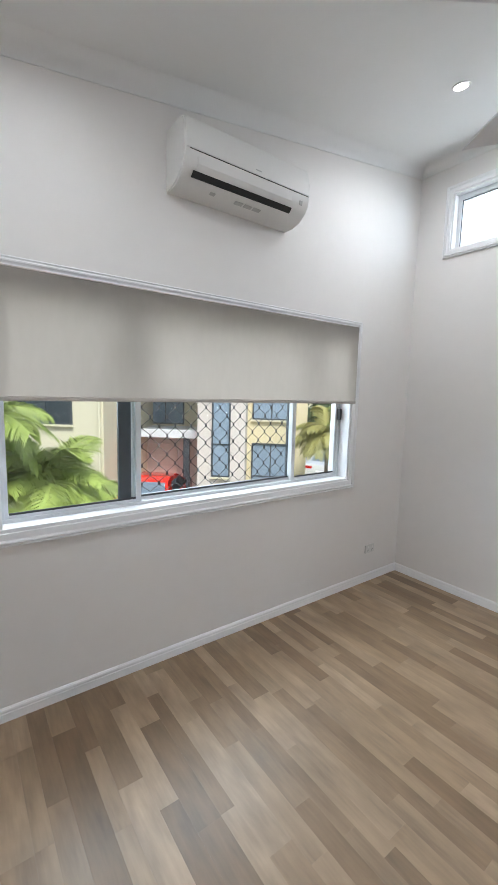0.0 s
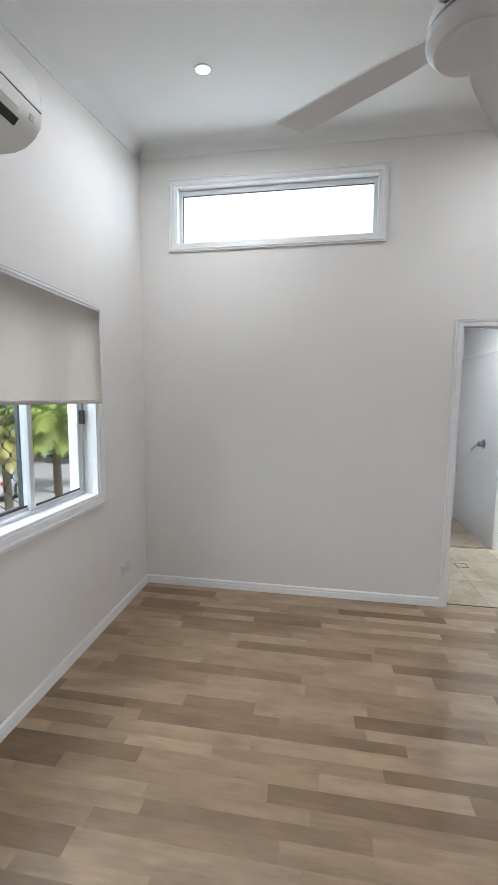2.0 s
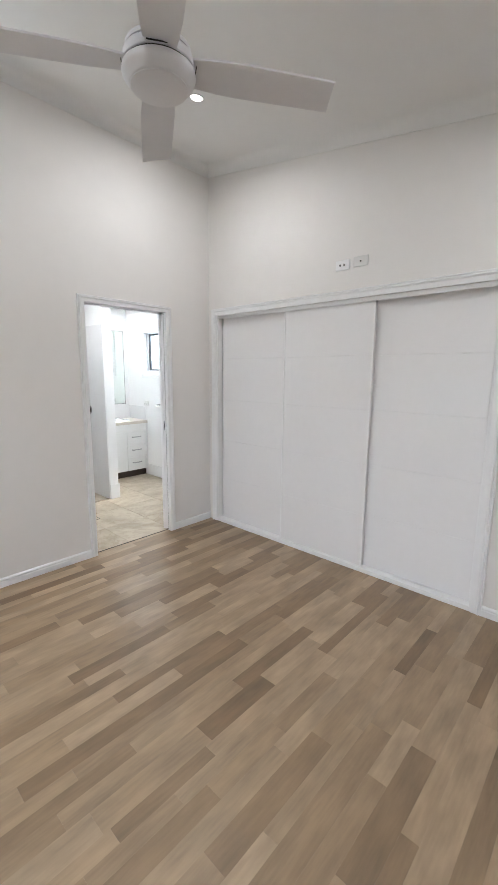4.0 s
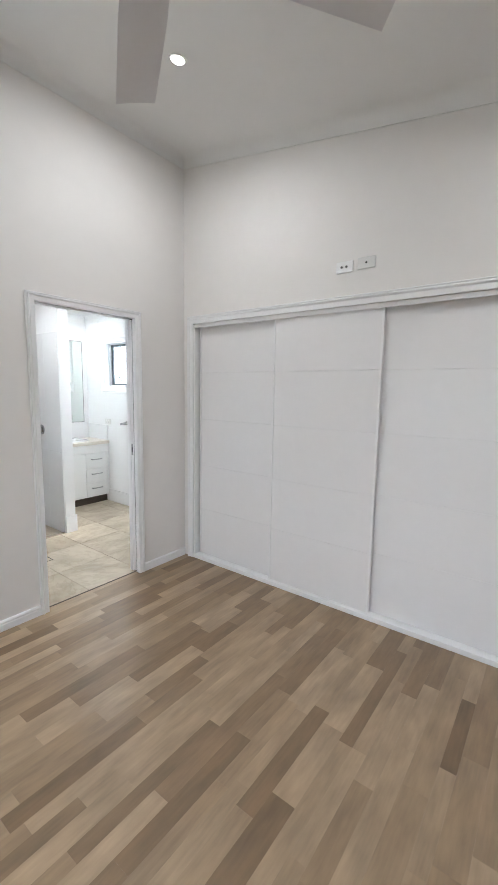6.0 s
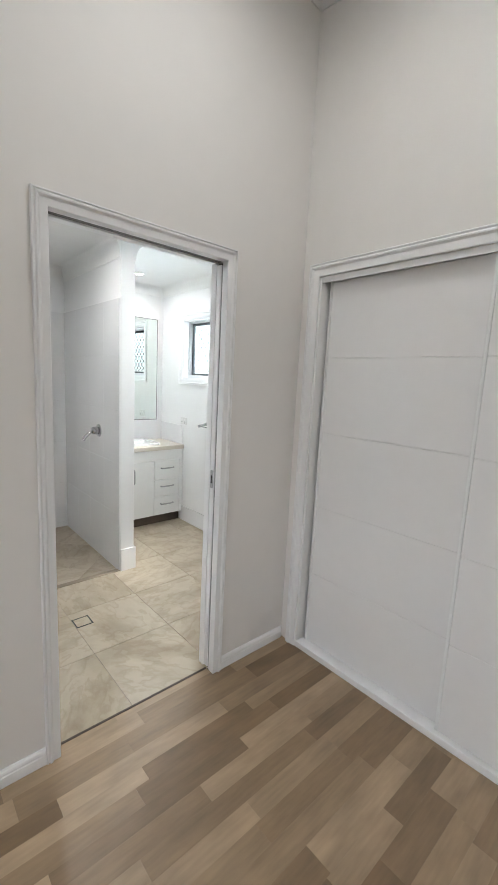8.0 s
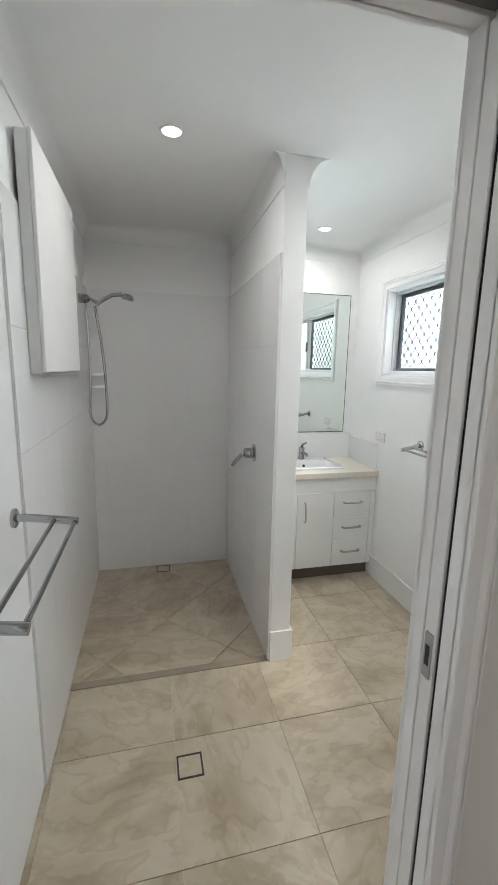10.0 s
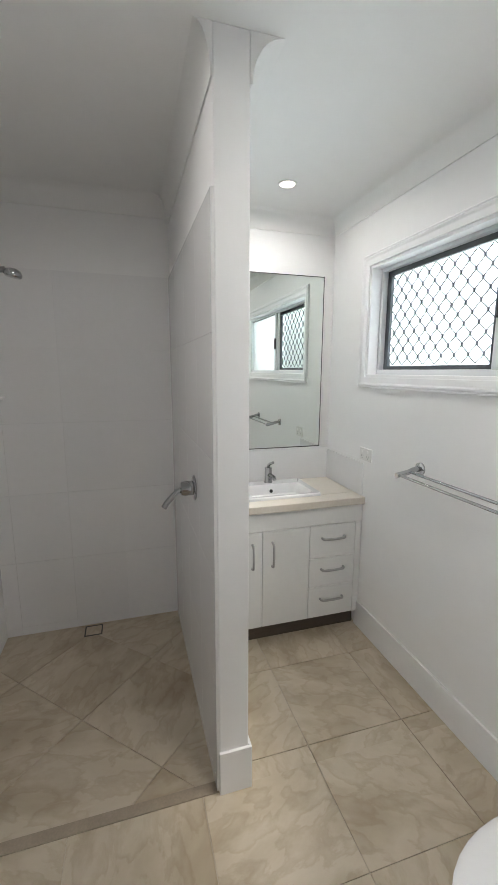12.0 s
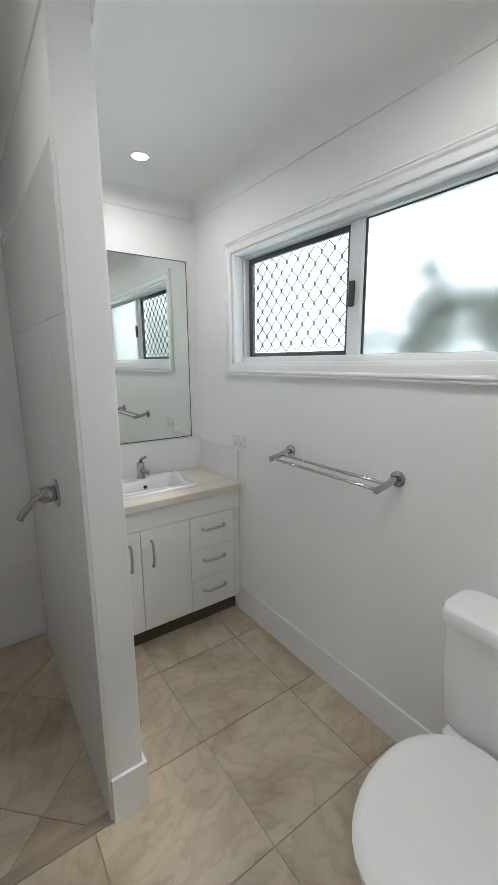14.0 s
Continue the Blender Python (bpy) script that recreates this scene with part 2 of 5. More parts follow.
M_SLAB = mat("floor_underlay", (0.10, 0.07, 0.05), 0.8)
M_MIRROR = mat("mirror_silver", (0.88, 0.93, 0.90), 0.01, metal=1.0, vary=0.0)
M_GLASS = glass_material("clear_glass")
M_FROST = frosted_material()
M_GLOW = glow_material("lamp_diffuser", (1.0, 0.95, 0.87), 14.0)
M_PLANK = plank_material()
M_STONE = stone_tile_material()

# ---- building helpers ----


def mesh_of(bm, material, smooth=False):
    bmesh.ops.recalc_face_normals(bm, faces=bm.faces)
    me = bpy.data.meshes.new("mesh")
    bm.to_mesh(me)
    bm.free()
    for m in (material if isinstance(material, (list, tuple)) else [material]):
        me.materials.append(m)
    if smooth:
        me.polygons.foreach_set("use_smooth", [True] * len(me.polygons))
        me.set_sharp_from_angle(angle=radians(40))
    return me


def thing(name, label, category, group="", kind="", at=None):
    """An Empty that holds the parts of one thing."""
    o = new(name)
    o.empty_display_size = 0.1
    if at:
        o.location = at
    return tagged(o, label, category, group, kind)


def part(name, bm, material, parent=None, label="", smooth=False):
    o = new(name, mesh_of(bm, material, smooth))
    if parent:
        o.parent = parent
    if label:
        o["label"] = label
    return o


def solo(name, bm, material, label, category, group="", kind="", smooth=False):
    return tagged(part(name, bm, material, None, "", smooth), label, category, group, kind)


def add_box(bm, x0, x1, y0, y1, z0, z1, bevel=0.0, seg=2):
    r = bmesh.ops.create_cube(bm, size=1.0)
    vs = r["verts"]
    for v in vs:
        v.co = Vector(((x0 + x1) / 2 + v.co.x * (x1 - x0), (y0 + y1) / 2 + v.co.y * (y1 - y0), (z0 + z1) / 2 + v.co.z * (z1 - z0)))
    if bevel:
        es = list({e for v in vs for e in v.link_edges})
        bmesh.ops.bevel(bm, geom=es, offset=bevel, segments=seg, affect="EDGES", profile=0.5)
    return bm


def box(x0, x1, y0, y1, z0, z1, bevel=0.0, seg=2):
    return add_box(bmesh.new(), x0, x1, y0, y1, z0, z1, bevel, seg)


def add_tube(bm, pts, r, n=10, close=False):
    """A round bar along points."""
    pts = [Vector(p) for p in pts]
    rings = []
    prev = None
    for i, p in enumerate(pts):
        d = (pts[min(i + 1, len(pts) - 1)] - pts[max(i - 1, 0)]).normalized()
        if prev is None:
            a = d.orthogonal().normalized()
        else:
            a = (prev - d * prev.dot(d)).normalized()
        prev = a
        b = d.cross(a)
        rings.append([bm.verts.new(p + (a * math.cos(k * math.tau / n) + b * math.sin(k * math.tau / n)) * r) for k in range(n)])
    for u, v in zip(rings, rings[1:]):
        for k in range(n):
            bm.faces.new((u[k], u[(k + 1) % n], v[(k + 1) % n], v[k]))
    bm.faces.new(rings[0]), bm.faces.new(rings[-1])
    return bm


def tube(pts, r, n=10):
    return add_tube(bmesh.new(), pts, r, n)


def add_lathe(bm, profile, n=32, centre=(0, 0, 0), m=None):
    """Turns (radius, height) pairs round the z axis; m then places it."""
    rings = []
    c = Vector(centre)
    for r, z in profile:
        ring = []
        for k in range(n):
            p = Vector((r * math.cos(k * math.tau / n), r * math.sin(k * math.tau / n), z))
            ring.append(bm.verts.new((m @ p if m else p) + c))
        rings.append(ring)
    for u, v in zip(rings, rings[1:]):
        for k in range(n):
            bm.faces.new((u[k], u[(k + 1) % n], v[(k + 1) % n], v[k]))
    bm.faces.new(rings[0]), bm.faces.new(rings[-1])
    return bm


def lathe(profile, n=32, centre=(0, 0, 0), m=None):
    return add_lathe(bmesh.new(), profile, n, centre, m)


def add_sweep(bm, profile, path, z_of=None):
    """Sweeps an (outwards, upwards) outline along points (base point, outward vector, up vector), mitred by those vectors."""
    rings = []
    for base, out, up in path:
        base, out, up = Vector(base), Vector(out), Vector(up)
        rings.append([bm.verts.new(base + out * a + up * b) for a, b in profile])
    n = len(profile)
    for u, v in zip(rings, rings[1:]):
        for k in range(n):
            bm.faces.new((u[k], u[(k + 1) % n], v[(k + 1) % n], v[k]))
    bm.faces.new(rings[0]), bm.faces.new(rings[-1])
    return bm


def wall_cells(name, axis, lo, hi, u0, u1, z0, z1, openings, material, label=""):
    """A wall between lo and hi on its axis, from u0 to u1 along it, with openings (u, u, z, z) through it."""
    us = sorted({u0, u1, *[o[0] for o in openings], *[o[1] for o in openings]})
    zs = sorted({z0, z1, *[o[2] for o in openings], *[o[3] for o in openings]})
    solid = {(i, k) for i in range(len(us) - 1) for k in range(len(zs) - 1)
             if not any(o[0] <= (us[i] + us[i + 1]) / 2 <= o[1] and o[2] <= (zs[k] + zs[k + 1]) / 2 <= o[3] for o in openings)}
    bm = bmesh.new()
    cache = {}

    def vert(u, z, s):
        key = (u, z, s)
        if key not in cache:
            d = (lo, hi)[s]
            cache[key] = bm.verts.new((d, us[u], zs[z]) if axis == "x" else (us[u], d, zs[z]))
        return cache[key]

    for i, k in solid:
        for s in (0, 1):
            bm.faces.new([vert(i, k, s), vert(i + 1, k, s), vert(i + 1, k + 1, s), vert(i, k + 1, s)])
        for (a, b, c, d, e, f) in ((i, k, i + 1, k, 0, -1), (i, k + 1, i + 1, k + 1, 0, 1), (i, k, i, k + 1, -1, 0), (i + 1, k, i + 1, k + 1, 1, 0)):
            if (i + e, k + f) not in solid:
                bm.faces.new([vert(a, b, 0), vert(c, d, 0), vert(c, d, 1), vert(a, b, 1)])
    return solo(name, bm, material, label or "painted plasterboard wall", "wall", kind="structure")


def architrave_profile(w, d=0.022):
    """Moulded board, w wide and d proud: (across from the inner edge, proud)."""
    return [(0, 0), (0, d * 0.55), (w * 0.05, d * 0.62), (w * 0.50, d * 0.64), (w * 0.57, d * 0.78), (w * 0.63, d * 0.96), (w * 0.72, d), (w * 0.78, d * 0.90),
            (w * 0.80, d * 0.66), (w * 0.86, d * 0.66), (w * 0.90, d * 0.84), (w * 0.97, d * 0.84), (w, d * 0.74), (w, 0)]


def architrave(name, axis, face, side, u0, u1, z0, z1, w, parent, bottom=True, d=0.022):
    """Moulding round an opening (u0..u1, z0..z1) on a wall's face; side is the way it stands proud."""
    prof = architrave_profile(w, d)
    corners = [(u0, z0, -1, -1), (u0, z1, -1, 1), (u1, z1, 1, 1), (u1, z0, 1, -1)]

    def to(u, z, o):
        return Vector((face + side * o, u, z)) if axis == "x" else Vector((u, face + side * o, z))

    segs = [(0, 1), (1, 2), (2, 3)] + ([(3, 0)] if bottom else [])
    for a, b in segs:
        bm = bmesh.new()
        rings = []
        for c in (a, b):
            u, z, su, sz = corners[c]
            if not bottom and z == z0:
                sz = 0
            rings.append([bm.verts.new(to(u + su * p, z + sz * p, o)) for p, o in prof])
        n = len(prof)
        for k in range(n):
            bm.faces.new((rings[0][k], rings[0][(k + 1) % n], rings[1][(k + 1) % n], rings[1][k]))
        bm.faces.new(rings[0]), bm.faces.new(rings[1])
        part(name, bm, M_TRIM, parent)


SKIRT = [(0, 0), (0.014, 0), (0.014, 0.040), (0.011, 0.044), (0.011, 0.050), (0.014, 0.053), (0.012, 0.060), (0.006, 0.067), (0, 0.067)]


def skirting(name, path, label="white moulded timber skirting board"):
    bm = add_sweep(bmesh.new(), SKIRT, [(b, o, (0, 0, 1)) for b, o in path])
    return solo(name, bm, M_TRIM, label, "baseboard", kind="structure")


def cove(proj, drop, n=8):
    """A cove cornice's outline: (out from the wall, up from the ceiling)."""
    pts = [(0, 0), (0, -drop), (0.006, -drop)]
    for k in range(n + 1):
        a = k / n * math.pi / 2
        pts.append((proj - (proj - 0.006) * math.cos(a), -drop + (drop - 0.0012) * math.sin(a)))
    pts = pts[:2] + [(0.006, -drop)] + pts[4:-1] + [(proj, -0.0012), (proj, 0)]
    return pts


def diamond_grille(x0, x1, z0, z1, y, w, h, r=0.0028, bead=2.3):
    """Zigzag wires that touch in short upright knots, in the plane y."""
    bm = bmesh.new()
    n = max(1, round((x1 - x0) / w))
    w = (x1 - x0) / n
    knot = h * 0.16
    rows = int((z1 - z0) / (h / 2)) + 2
    for i in range(n + 1):
        for s in (-1, 1):
            run, z = [], z0
            for k in range(rows):
                at_node = (k + (i % 2)) % 2 == 0
                xx = x0 + i * w + (s * r * 0.6 if at_node else s * (w - r * 1.2))
                zz = z0 + k * h / 2
                for dz in (-knot / 2, knot / 2):
                    if z0 <= zz + dz <= z1:
                        run.append((min(max(xx, x0), x1), y + s * 0.0005, zz + dz))
            if i % 2 == 0 and len(run) > 1:
                add_tube(bm, run, r, 5)
        for k in range(rows):
            zz = z0 + k * h / 2
            if (k + (i % 2)) % 2 == 0 and z0 < zz < z1:
                add_box(bm, x0 + i * w - r * bead, x0 + i * w + r * bead, y - r * 1.6, y + r * 1.6, zz - knot * 0.62, zz + knot * 0.62)
    return bm

# ---- large structure: bedroom ----
N_OPEN = (0.835, 3.150, 0.902, 2.035)          # x, x, z, z
H_OPEN = (1.197, 2.683, 2.682, 3.105)          # y, y, z, z
D_OPEN = (-0.150, 0.622, -0.3, 2.052)
R_OPEN = (1.345, 3.752, -0.3, 2.056)
B_OPEN = (4.420, 6.000, 1.505, 2.092)

wall_cells("wall_north", "y", WALL_N, WALL_N + 0.20, WALL_W - 0.1, WALL_E + 0.1, -0.3, 3.6, [N_OPEN], M_WALL, "warm white painted wall with a wide window")
wall_cells("wall_east", "x", WALL_E, BATH_W, -2.9, WALL_N, -0.3, 3.6, [H_OPEN, D_OPEN], M_WALL, "warm white painted wall with a doorway and a high window")
wall_cells("wall_south", "y", WALL_S - 0.09, WALL_S, 1.147, WALL_E, -0.3, 3.6, [R_OPEN], M_WALL, "warm white painted wall round a built-in wardrobe")
wall_cells("wall_entry_return", "x", 1.147, 1.237, -1.22, WALL_S - 0.09, -0.3, 3.6, [], M_WALL, "warm white painted return wall at the entry")
wall_cells("wall_robe_back", "y", -1.40, -1.32, 1.237, WALL_E, -0.3, 3.6, [], M_WALL, "plain wall behind the wardrobe")
wall_cells("wall_entry_end", "y", -1.319, -1.22, WALL_W, 1.147, -0.3, 3.6, [], M_WALL, "plain wall at the end of the entry")
wall_cells("wall_west", "x", WALL_W - 0.1, WALL_W, -1.72, WALL_N, -0.3, 3.6, [], M_WALL, "plain painted wall")

bm = bmesh.new()
_x0, _x1 = WALL_W - 0.1, WALL_E + 0.05
_v = [bm.verts.new((x, y, ceiling_z(x) + dz)) for dz in (0, 0.12) for x, y in ((_x0, -1.72), (_x1, -1.72), (_x1, WALL_N + 0.05), (_x0, WALL_N + 0.05))]
for f in ((0, 1, 2, 3), (4, 5, 6, 7), (0, 1, 5, 4), (1, 2, 6, 5), (2, 3, 7, 6), (3, 0, 4, 7)):
    bm.faces.new([_v[i] for i in f])
solo("ceiling", bm, M_CEIL, "raked white plasterboard ceiling", "ceiling", kind="structure")

# cove cornice round the bedroom
_prof = cove(0.088, 0.085)


def cornice_run(a, b, oa, ob):
    bm = add_sweep(bmesh.new(), _prof, [((a[0], a[1], ceiling_z(a[0]) + 0.002), oa, (0, 0, 1)), ((b[0], b[1], ceiling_z(b[0]) + 0.002), ob, (0, 0, 1))])
    # follow the raked ceiling at the outer edge too
    for v in bm.verts:
        base = a if abs(v.co.x - a[0]) < abs(v.co.x - b[0]) else b
        v.co.z += RAKE * (v.co.x - base[0]) if abs(a[0] - b[0]) > 0.01 else RAKE * (v.co.x - a[0])
    return solo("cornice", bm, M_CEIL, "white cove cornice along the ceiling", "cornice", kind="structure", smooth=True)


cornice_run((WALL_W, WALL_N), (WALL_E, WALL_N), (1, -1, 0), (-1, -1, 0))
cornice_run((WALL_E, WALL_N), (WALL_E, WALL_S), (-1, -1, 0), (-1, 1, 0))
cornice_run((WALL_E, WALL_S), (1.147, WALL_S), (-1, 1, 0), (-1, 1, 0))
cornice_run((1.147, WALL_S), (1.147, -1.22), (-1, 1, 0), (-1, 1, 0))
cornice_run((1.147, -1.22), (WALL_W, -1.22), (-1, 1, 0), (1, 1, 0))
cornice_run((WALL_W, -1.22), (WALL_W, WALL_N), (1, 1, 0), (1, -1, 0))

floor = solo("floor", box(WALL_W, WALL_E + 0.042, -1.22, WALL_N, -0.30, -0.004), M_SLAB, "timber-look vinyl plank floor", "floor", kind="structure")

skirting("baseboard_north", [((WALL_W, WALL_N, 0), (1, -1, 0)), ((WALL_E, WALL_N, 0), (-1, -1, 0))])
skirting("baseboard_east", [((WALL_E, WALL_N, 0), (-1, -1, 0)), ((WALL_E, 0.663, 0), (-1, 0, 0))])
skirting("baseboard_east_corner", [((WALL_E, -0.191, 0), (-1, 0, 0)), ((WALL_E, WALL_S, 0), (-1, 1, 0))])
skirting("baseboard_entry", [((1.283, WALL_S, 0), (0, 1, 0)), ((1.147, WALL_S, 0), (-1, 1, 0)), ((1.147, -1.22, 0), (-1, 1, 0)), ((WALL_W, -1.22, 0), (1, 1, 0)),
                             ((WALL_W, WALL_N, 0), (1, -1, 0))])

# ---- north window ----
win = thing("window_1", "white aluminium sliding window with a black diamond security screen", "window", kind="structure")
architrave("architrave", "y", WALL_N, -1, N_OPEN[0], N_OPEN[1], N_OPEN[2], N_OPEN[3], 0.062, win)
x0, x1, z0, z1 = N_OPEN
part("window_sill", box(x0, x1, WALL_N - 0.004, 3.048, z0 - 0.001, z0 + 0.018, 0.003), M_TRIM, win)
part("reveal", box(x0 - 0.001, x0 + 0.016, WALL_N - 0.003, 3.048, z0 + 0.018, z1, 0.002), M_TRIM, win)
part("reveal", box(x1 - 0.016, x1 + 0.001, WALL_N - 0.003, 3.048, z0 + 0.018, z1, 0.002), M_TRIM, win)
part("reveal", box(x0 + 0.016, x1 - 0.016, WALL_N - 0.003, 3.048, z1 - 0.016, z1 + 0.001, 0.002), M_TRIM, win)
FY = 3.050
bm = box(x0 + 0.001, x1 - 0.001, FY, FY + 0.075, z0 + 0.001, z0 + 0.034, 0.002)
add_box(bm, x0 + 0.001, x1 - 0.001, FY, FY + 0.075, z1 - 0.048, z1 - 0.001, 0.002)
add_box(bm, x0 + 0.001, x0 + 0.034, FY + 0.001, FY + 0.074, z0 + 0.034, z1 - 0.048, 0.002)
add_box(bm, x1 - 0.034, x1 - 0.001, FY + 0.001, FY + 0.074, z0 + 0.034, z1 - 0.048, 0.002)
part("window_frame", bm, M_ALU, win)


def sash(name, a, b, y, material, wd=0.038, pane=True, zz=(0.935, 1.985)):
    bm = box(a, a + wd, y, y + 0.024, zz[0], zz[1], 0.002)
    add_box(bm, b - wd, b, y, y + 0.024, zz[0], zz[1], 0.002)
    add_box(bm, a + wd, b - wd, y, y + 0.023, zz[0], zz[0] + 0.018, 0.002)
    add_box(bm, a + wd, b - wd, y, y + 0.023, zz[1] - 0.030, zz[1], 0.002)
    s = part(name, bm, material, win)
    if pane:
        p = part("pane", box(a + wd - 0.004, b - wd + 0.004, y + 0.009, y + 0.014, zz[0] + 0.016, zz[1] - 0.026), M_GLASS, s)
        p.visible_shadow = False
    return s


sash("sash", x0 + 0.020, 1.530, FY + 0.010, M_ALU, 0.030)
sash("sash", 1.492, 2.690, FY + 0.040, M_ALU, 0.030)
sash("sash", 2.648, x1 - 0.026, FY + 0.010, M_ALU, 0.034)
screen = part("security_screen", box(1.428, 1.512, FY + 0.080, FY + 0.105, 0.932, 1.985, 0.002), M_DARKFRAME, win)
bm = box(1.5125, 2.700, FY + 0.082, FY + 0.100, 0.932, 0.953, 0.002)
add_box(bm, 2.668, 2.700, FY + 0.082, FY + 0.100, 0.953, 1.985, 0.002)
part("screen_rail", bm, M_DARKFRAME, screen)
part("diamond_mesh", diamond_grille(1.5125, 2.672, 0.952, 1.60, FY + 0.092, 0.052, 0.112, 0.0021), M_BLACK, screen, "black diamond mesh")
part("latch", box(3.104, 3.124, FY - 0.024, FY + 0.010, 1.365, 1.450, 0.006, 3), M_BLACK, win, "black latch")
for _a, _b, _y in ((0.887, 1.498, FY + 0.007), (1.524, 2.658, FY + 0.037), (2.684, 3.088, FY + 0.007)):
    part("glazing_seal", box(_a, _b, _y, _y + 0.0025, 0.953, 0.964), M_BLACK, win)

# roller blind, partly drawn
blind = thing("roller_blind", "partly lowered grey-beige roller blind over the window", "blind")
bm = bmesh.new()
nx, nz = 40, 8
g = [[bm.verts.new((0.842 + (3.156 - 0.842) * i / nx, 2.932 + 0.0025 * math.sin(i * 0.9) * (k / nz), 2.050 - (2.050 - 1.511) * k / nz)) for i in range(nx + 1)] for k in range(nz + 1)]
for k in range(nz):
    for i in range(nx):
        bm.faces.new((g[k][i], g[k][i + 1], g[k + 1][i + 1], g[k + 1][i]))
bmesh.ops.solidify(bm, geom=bm.faces[:], thickness=0.0012)
part("fabric", bm, M_BLIND, blind, smooth=True)
part("bottom_rail", box(0.842, 3.156, 2.924, 2.940, 1.493, 1.513, 0.005, 3), M_BLIND, blind)
part("roller_tube", add_tube(bmesh.new(), [(0.842, 2.948 - 0.012, 2.050), (3.156, 2.936, 2.050)], 0.0060, 12), M_BLIND, blind, smooth=True)
part("side_bracket", box(3.157, 3.163, 2.925, 2.945, 2.016, 2.062, 0.002), M_TRIM, blind)

# high window
hw = thing("window_2", "narrow white aluminium highlight window under the ceiling", "window", kind="structure")
architrave("architrave", "x", WALL_E, -1, H_OPEN[0], H_OPEN[1], H_OPEN[2], H_OPEN[3], 0.050, hw)
y0, y1, z0, z1 = H_OPEN
HX = WALL_E + 0.050
for a in ((y0 - 0.001, y1 + 0.001, z0 - 0.001, z0 + 0.014), (y0 - 0.001, y1 + 0.001, z1 - 0.014, z1 + 0.001), (y0 - 0.001, y0 + 0.014, z0 + 0.014, z1 - 0.014),
          (y1 - 0.014, y1 + 0.001, z0 + 0.014, z1 - 0.014)):
    part("reveal", box(WALL_E - 0.003, HX, *a, 0.002), M_TRIM, hw)
bm = box(HX + 0.001, HX + 0.049, y0 + 0.002, y1 - 0.002, z0 + 0.002, z0 + 0.030, 0.002)
add_box(bm, HX + 0.001, HX + 0.049, y0 + 0.002, y1 - 0.002, z1 - 0.050, z1 - 0.002, 0.002)
add_box(bm, HX + 0.001, HX + 0.049, y0 + 0.002, y0 + 0.040, z0 + 0.030, z1 - 0.050, 0.002)
add_box(bm, HX + 0.001, HX + 0.049, y1 - 0.040, y1 - 0.002, z0 + 0.030, z1 - 0.050, 0.002)
hf = part("window_frame", bm, M_ALU, hw)
bm = box(HX + 0.010, HX + 0.014, y0 + 0.040, y1 - 0.040, z1 - 0.056, z1 - 0.050)
add_box(bm, HX + 0.010, HX + 0.014, y1 - 0.046, y1 - 0.040, z0 + 0.030, z1 - 0.056)
part("seal", bm, M_DARKFRAME, hf)
p = part("pane", box(HX + 0.020, HX + 0.025, y0 + 0.038, y1 - 0.038, z0 + 0.028, z1 - 0.048), M_GLASS, hf)
p.visible_shadow = False

# doorway with its pocket door
dr = thing("door_1", "white pocket doorway with the sliding door pushed into the wall", "door", kind="structure")
architrave("architrave", "x", WALL_E, -1, D_OPEN[0] + 0.012, D_OPEN[1] - 0.012, 0.0, D_OPEN[3] - 0.012, 0.052, dr, bottom=False)
architrave("architrave", "x", BATH_W, 1, D_OPEN[0] + 0.012, D_OPEN[1] - 0.012, 0.0, D_OPEN[3] - 0.012, 0.052, dr, bottom=False)
y0, y1 = D_OPEN[0], D_OPEN[1]
part("jamb", box(WALL_E - 0.004, BATH_W + 0.004, y1 - 0.012, y1 + 0.0005, 0, D_OPEN[3] - 0.012, 0.002), M_TRIM, dr)
part("jamb", box(WALL_E - 0.004, WALL_E + 0.028, y0 - 0.0005, y0 + 0.012, 0, D_OPEN[3] - 0.012, 0.002), M_TRIM, dr)
part("jamb", box(WALL_E + 0.074, BATH_W + 0.004, y0 - 0.0005, y0 + 0.012, 0, D_OPEN[3] - 0.012, 0.002), M_TRIM, dr)
part("head", box(WALL_E - 0.004, WALL_E + 0.028, y0, y1, D_OPEN[3] - 0.012, D_OPEN[3] + 0.0005, 0.002), M_TRIM, dr)
part("head", box(WALL_E + 0.074, BATH_W + 0.004, y0, y1, D_OPEN[3] - 0.012, D_OPEN[3] + 0.0005, 0.002), M_TRIM, dr)
part("track", box(WALL_E + 0.028, WALL_E + 0.074, y0 + 0.002, y1 - 0.013, D_OPEN[3] - 0.0045, D_OPEN[3] - 0.0005), M_GAP, dr, "grey track slot")
part("pocket", box(WALL_E + 0.0285, WALL_E + 0.0735, y0 + 0.0005, y0 + 0.002, 0.0, D_OPEN[3] - 0.013), M_GROOVE, dr, "dark pocket slot")
leaf = part("door_leaf", box(WALL_E + 0.041, WALL_E + 0.0725, y0 + 0.0022, y0 + 0.010, 0.008, D_OPEN[3] - 0.020, 0.002), M_TRIM, dr)
part("edge_pull", box(WALL_E + 0.046, WALL_E + 0.066, y0 + 0.0102, y0 + 0.0125, 0.980, 1.070, 0.002), M_BRUSHED, leaf, "small steel edge pull")
part("pull_slot", box(WALL_E + 0.051, WALL_E + 0.061, y0 + 0.0127, y0 + 0.0135, 1.005, 1.045), M_GROOVE, leaf)
strike = part("strike_plate", box(WALL_E + 0.040, WALL_E + 0.062, y1 - 0.0138, y1 - 0.0122, 0.985, 1.065, 0.0005), M_BRUSHED, dr, "small steel strike plate")
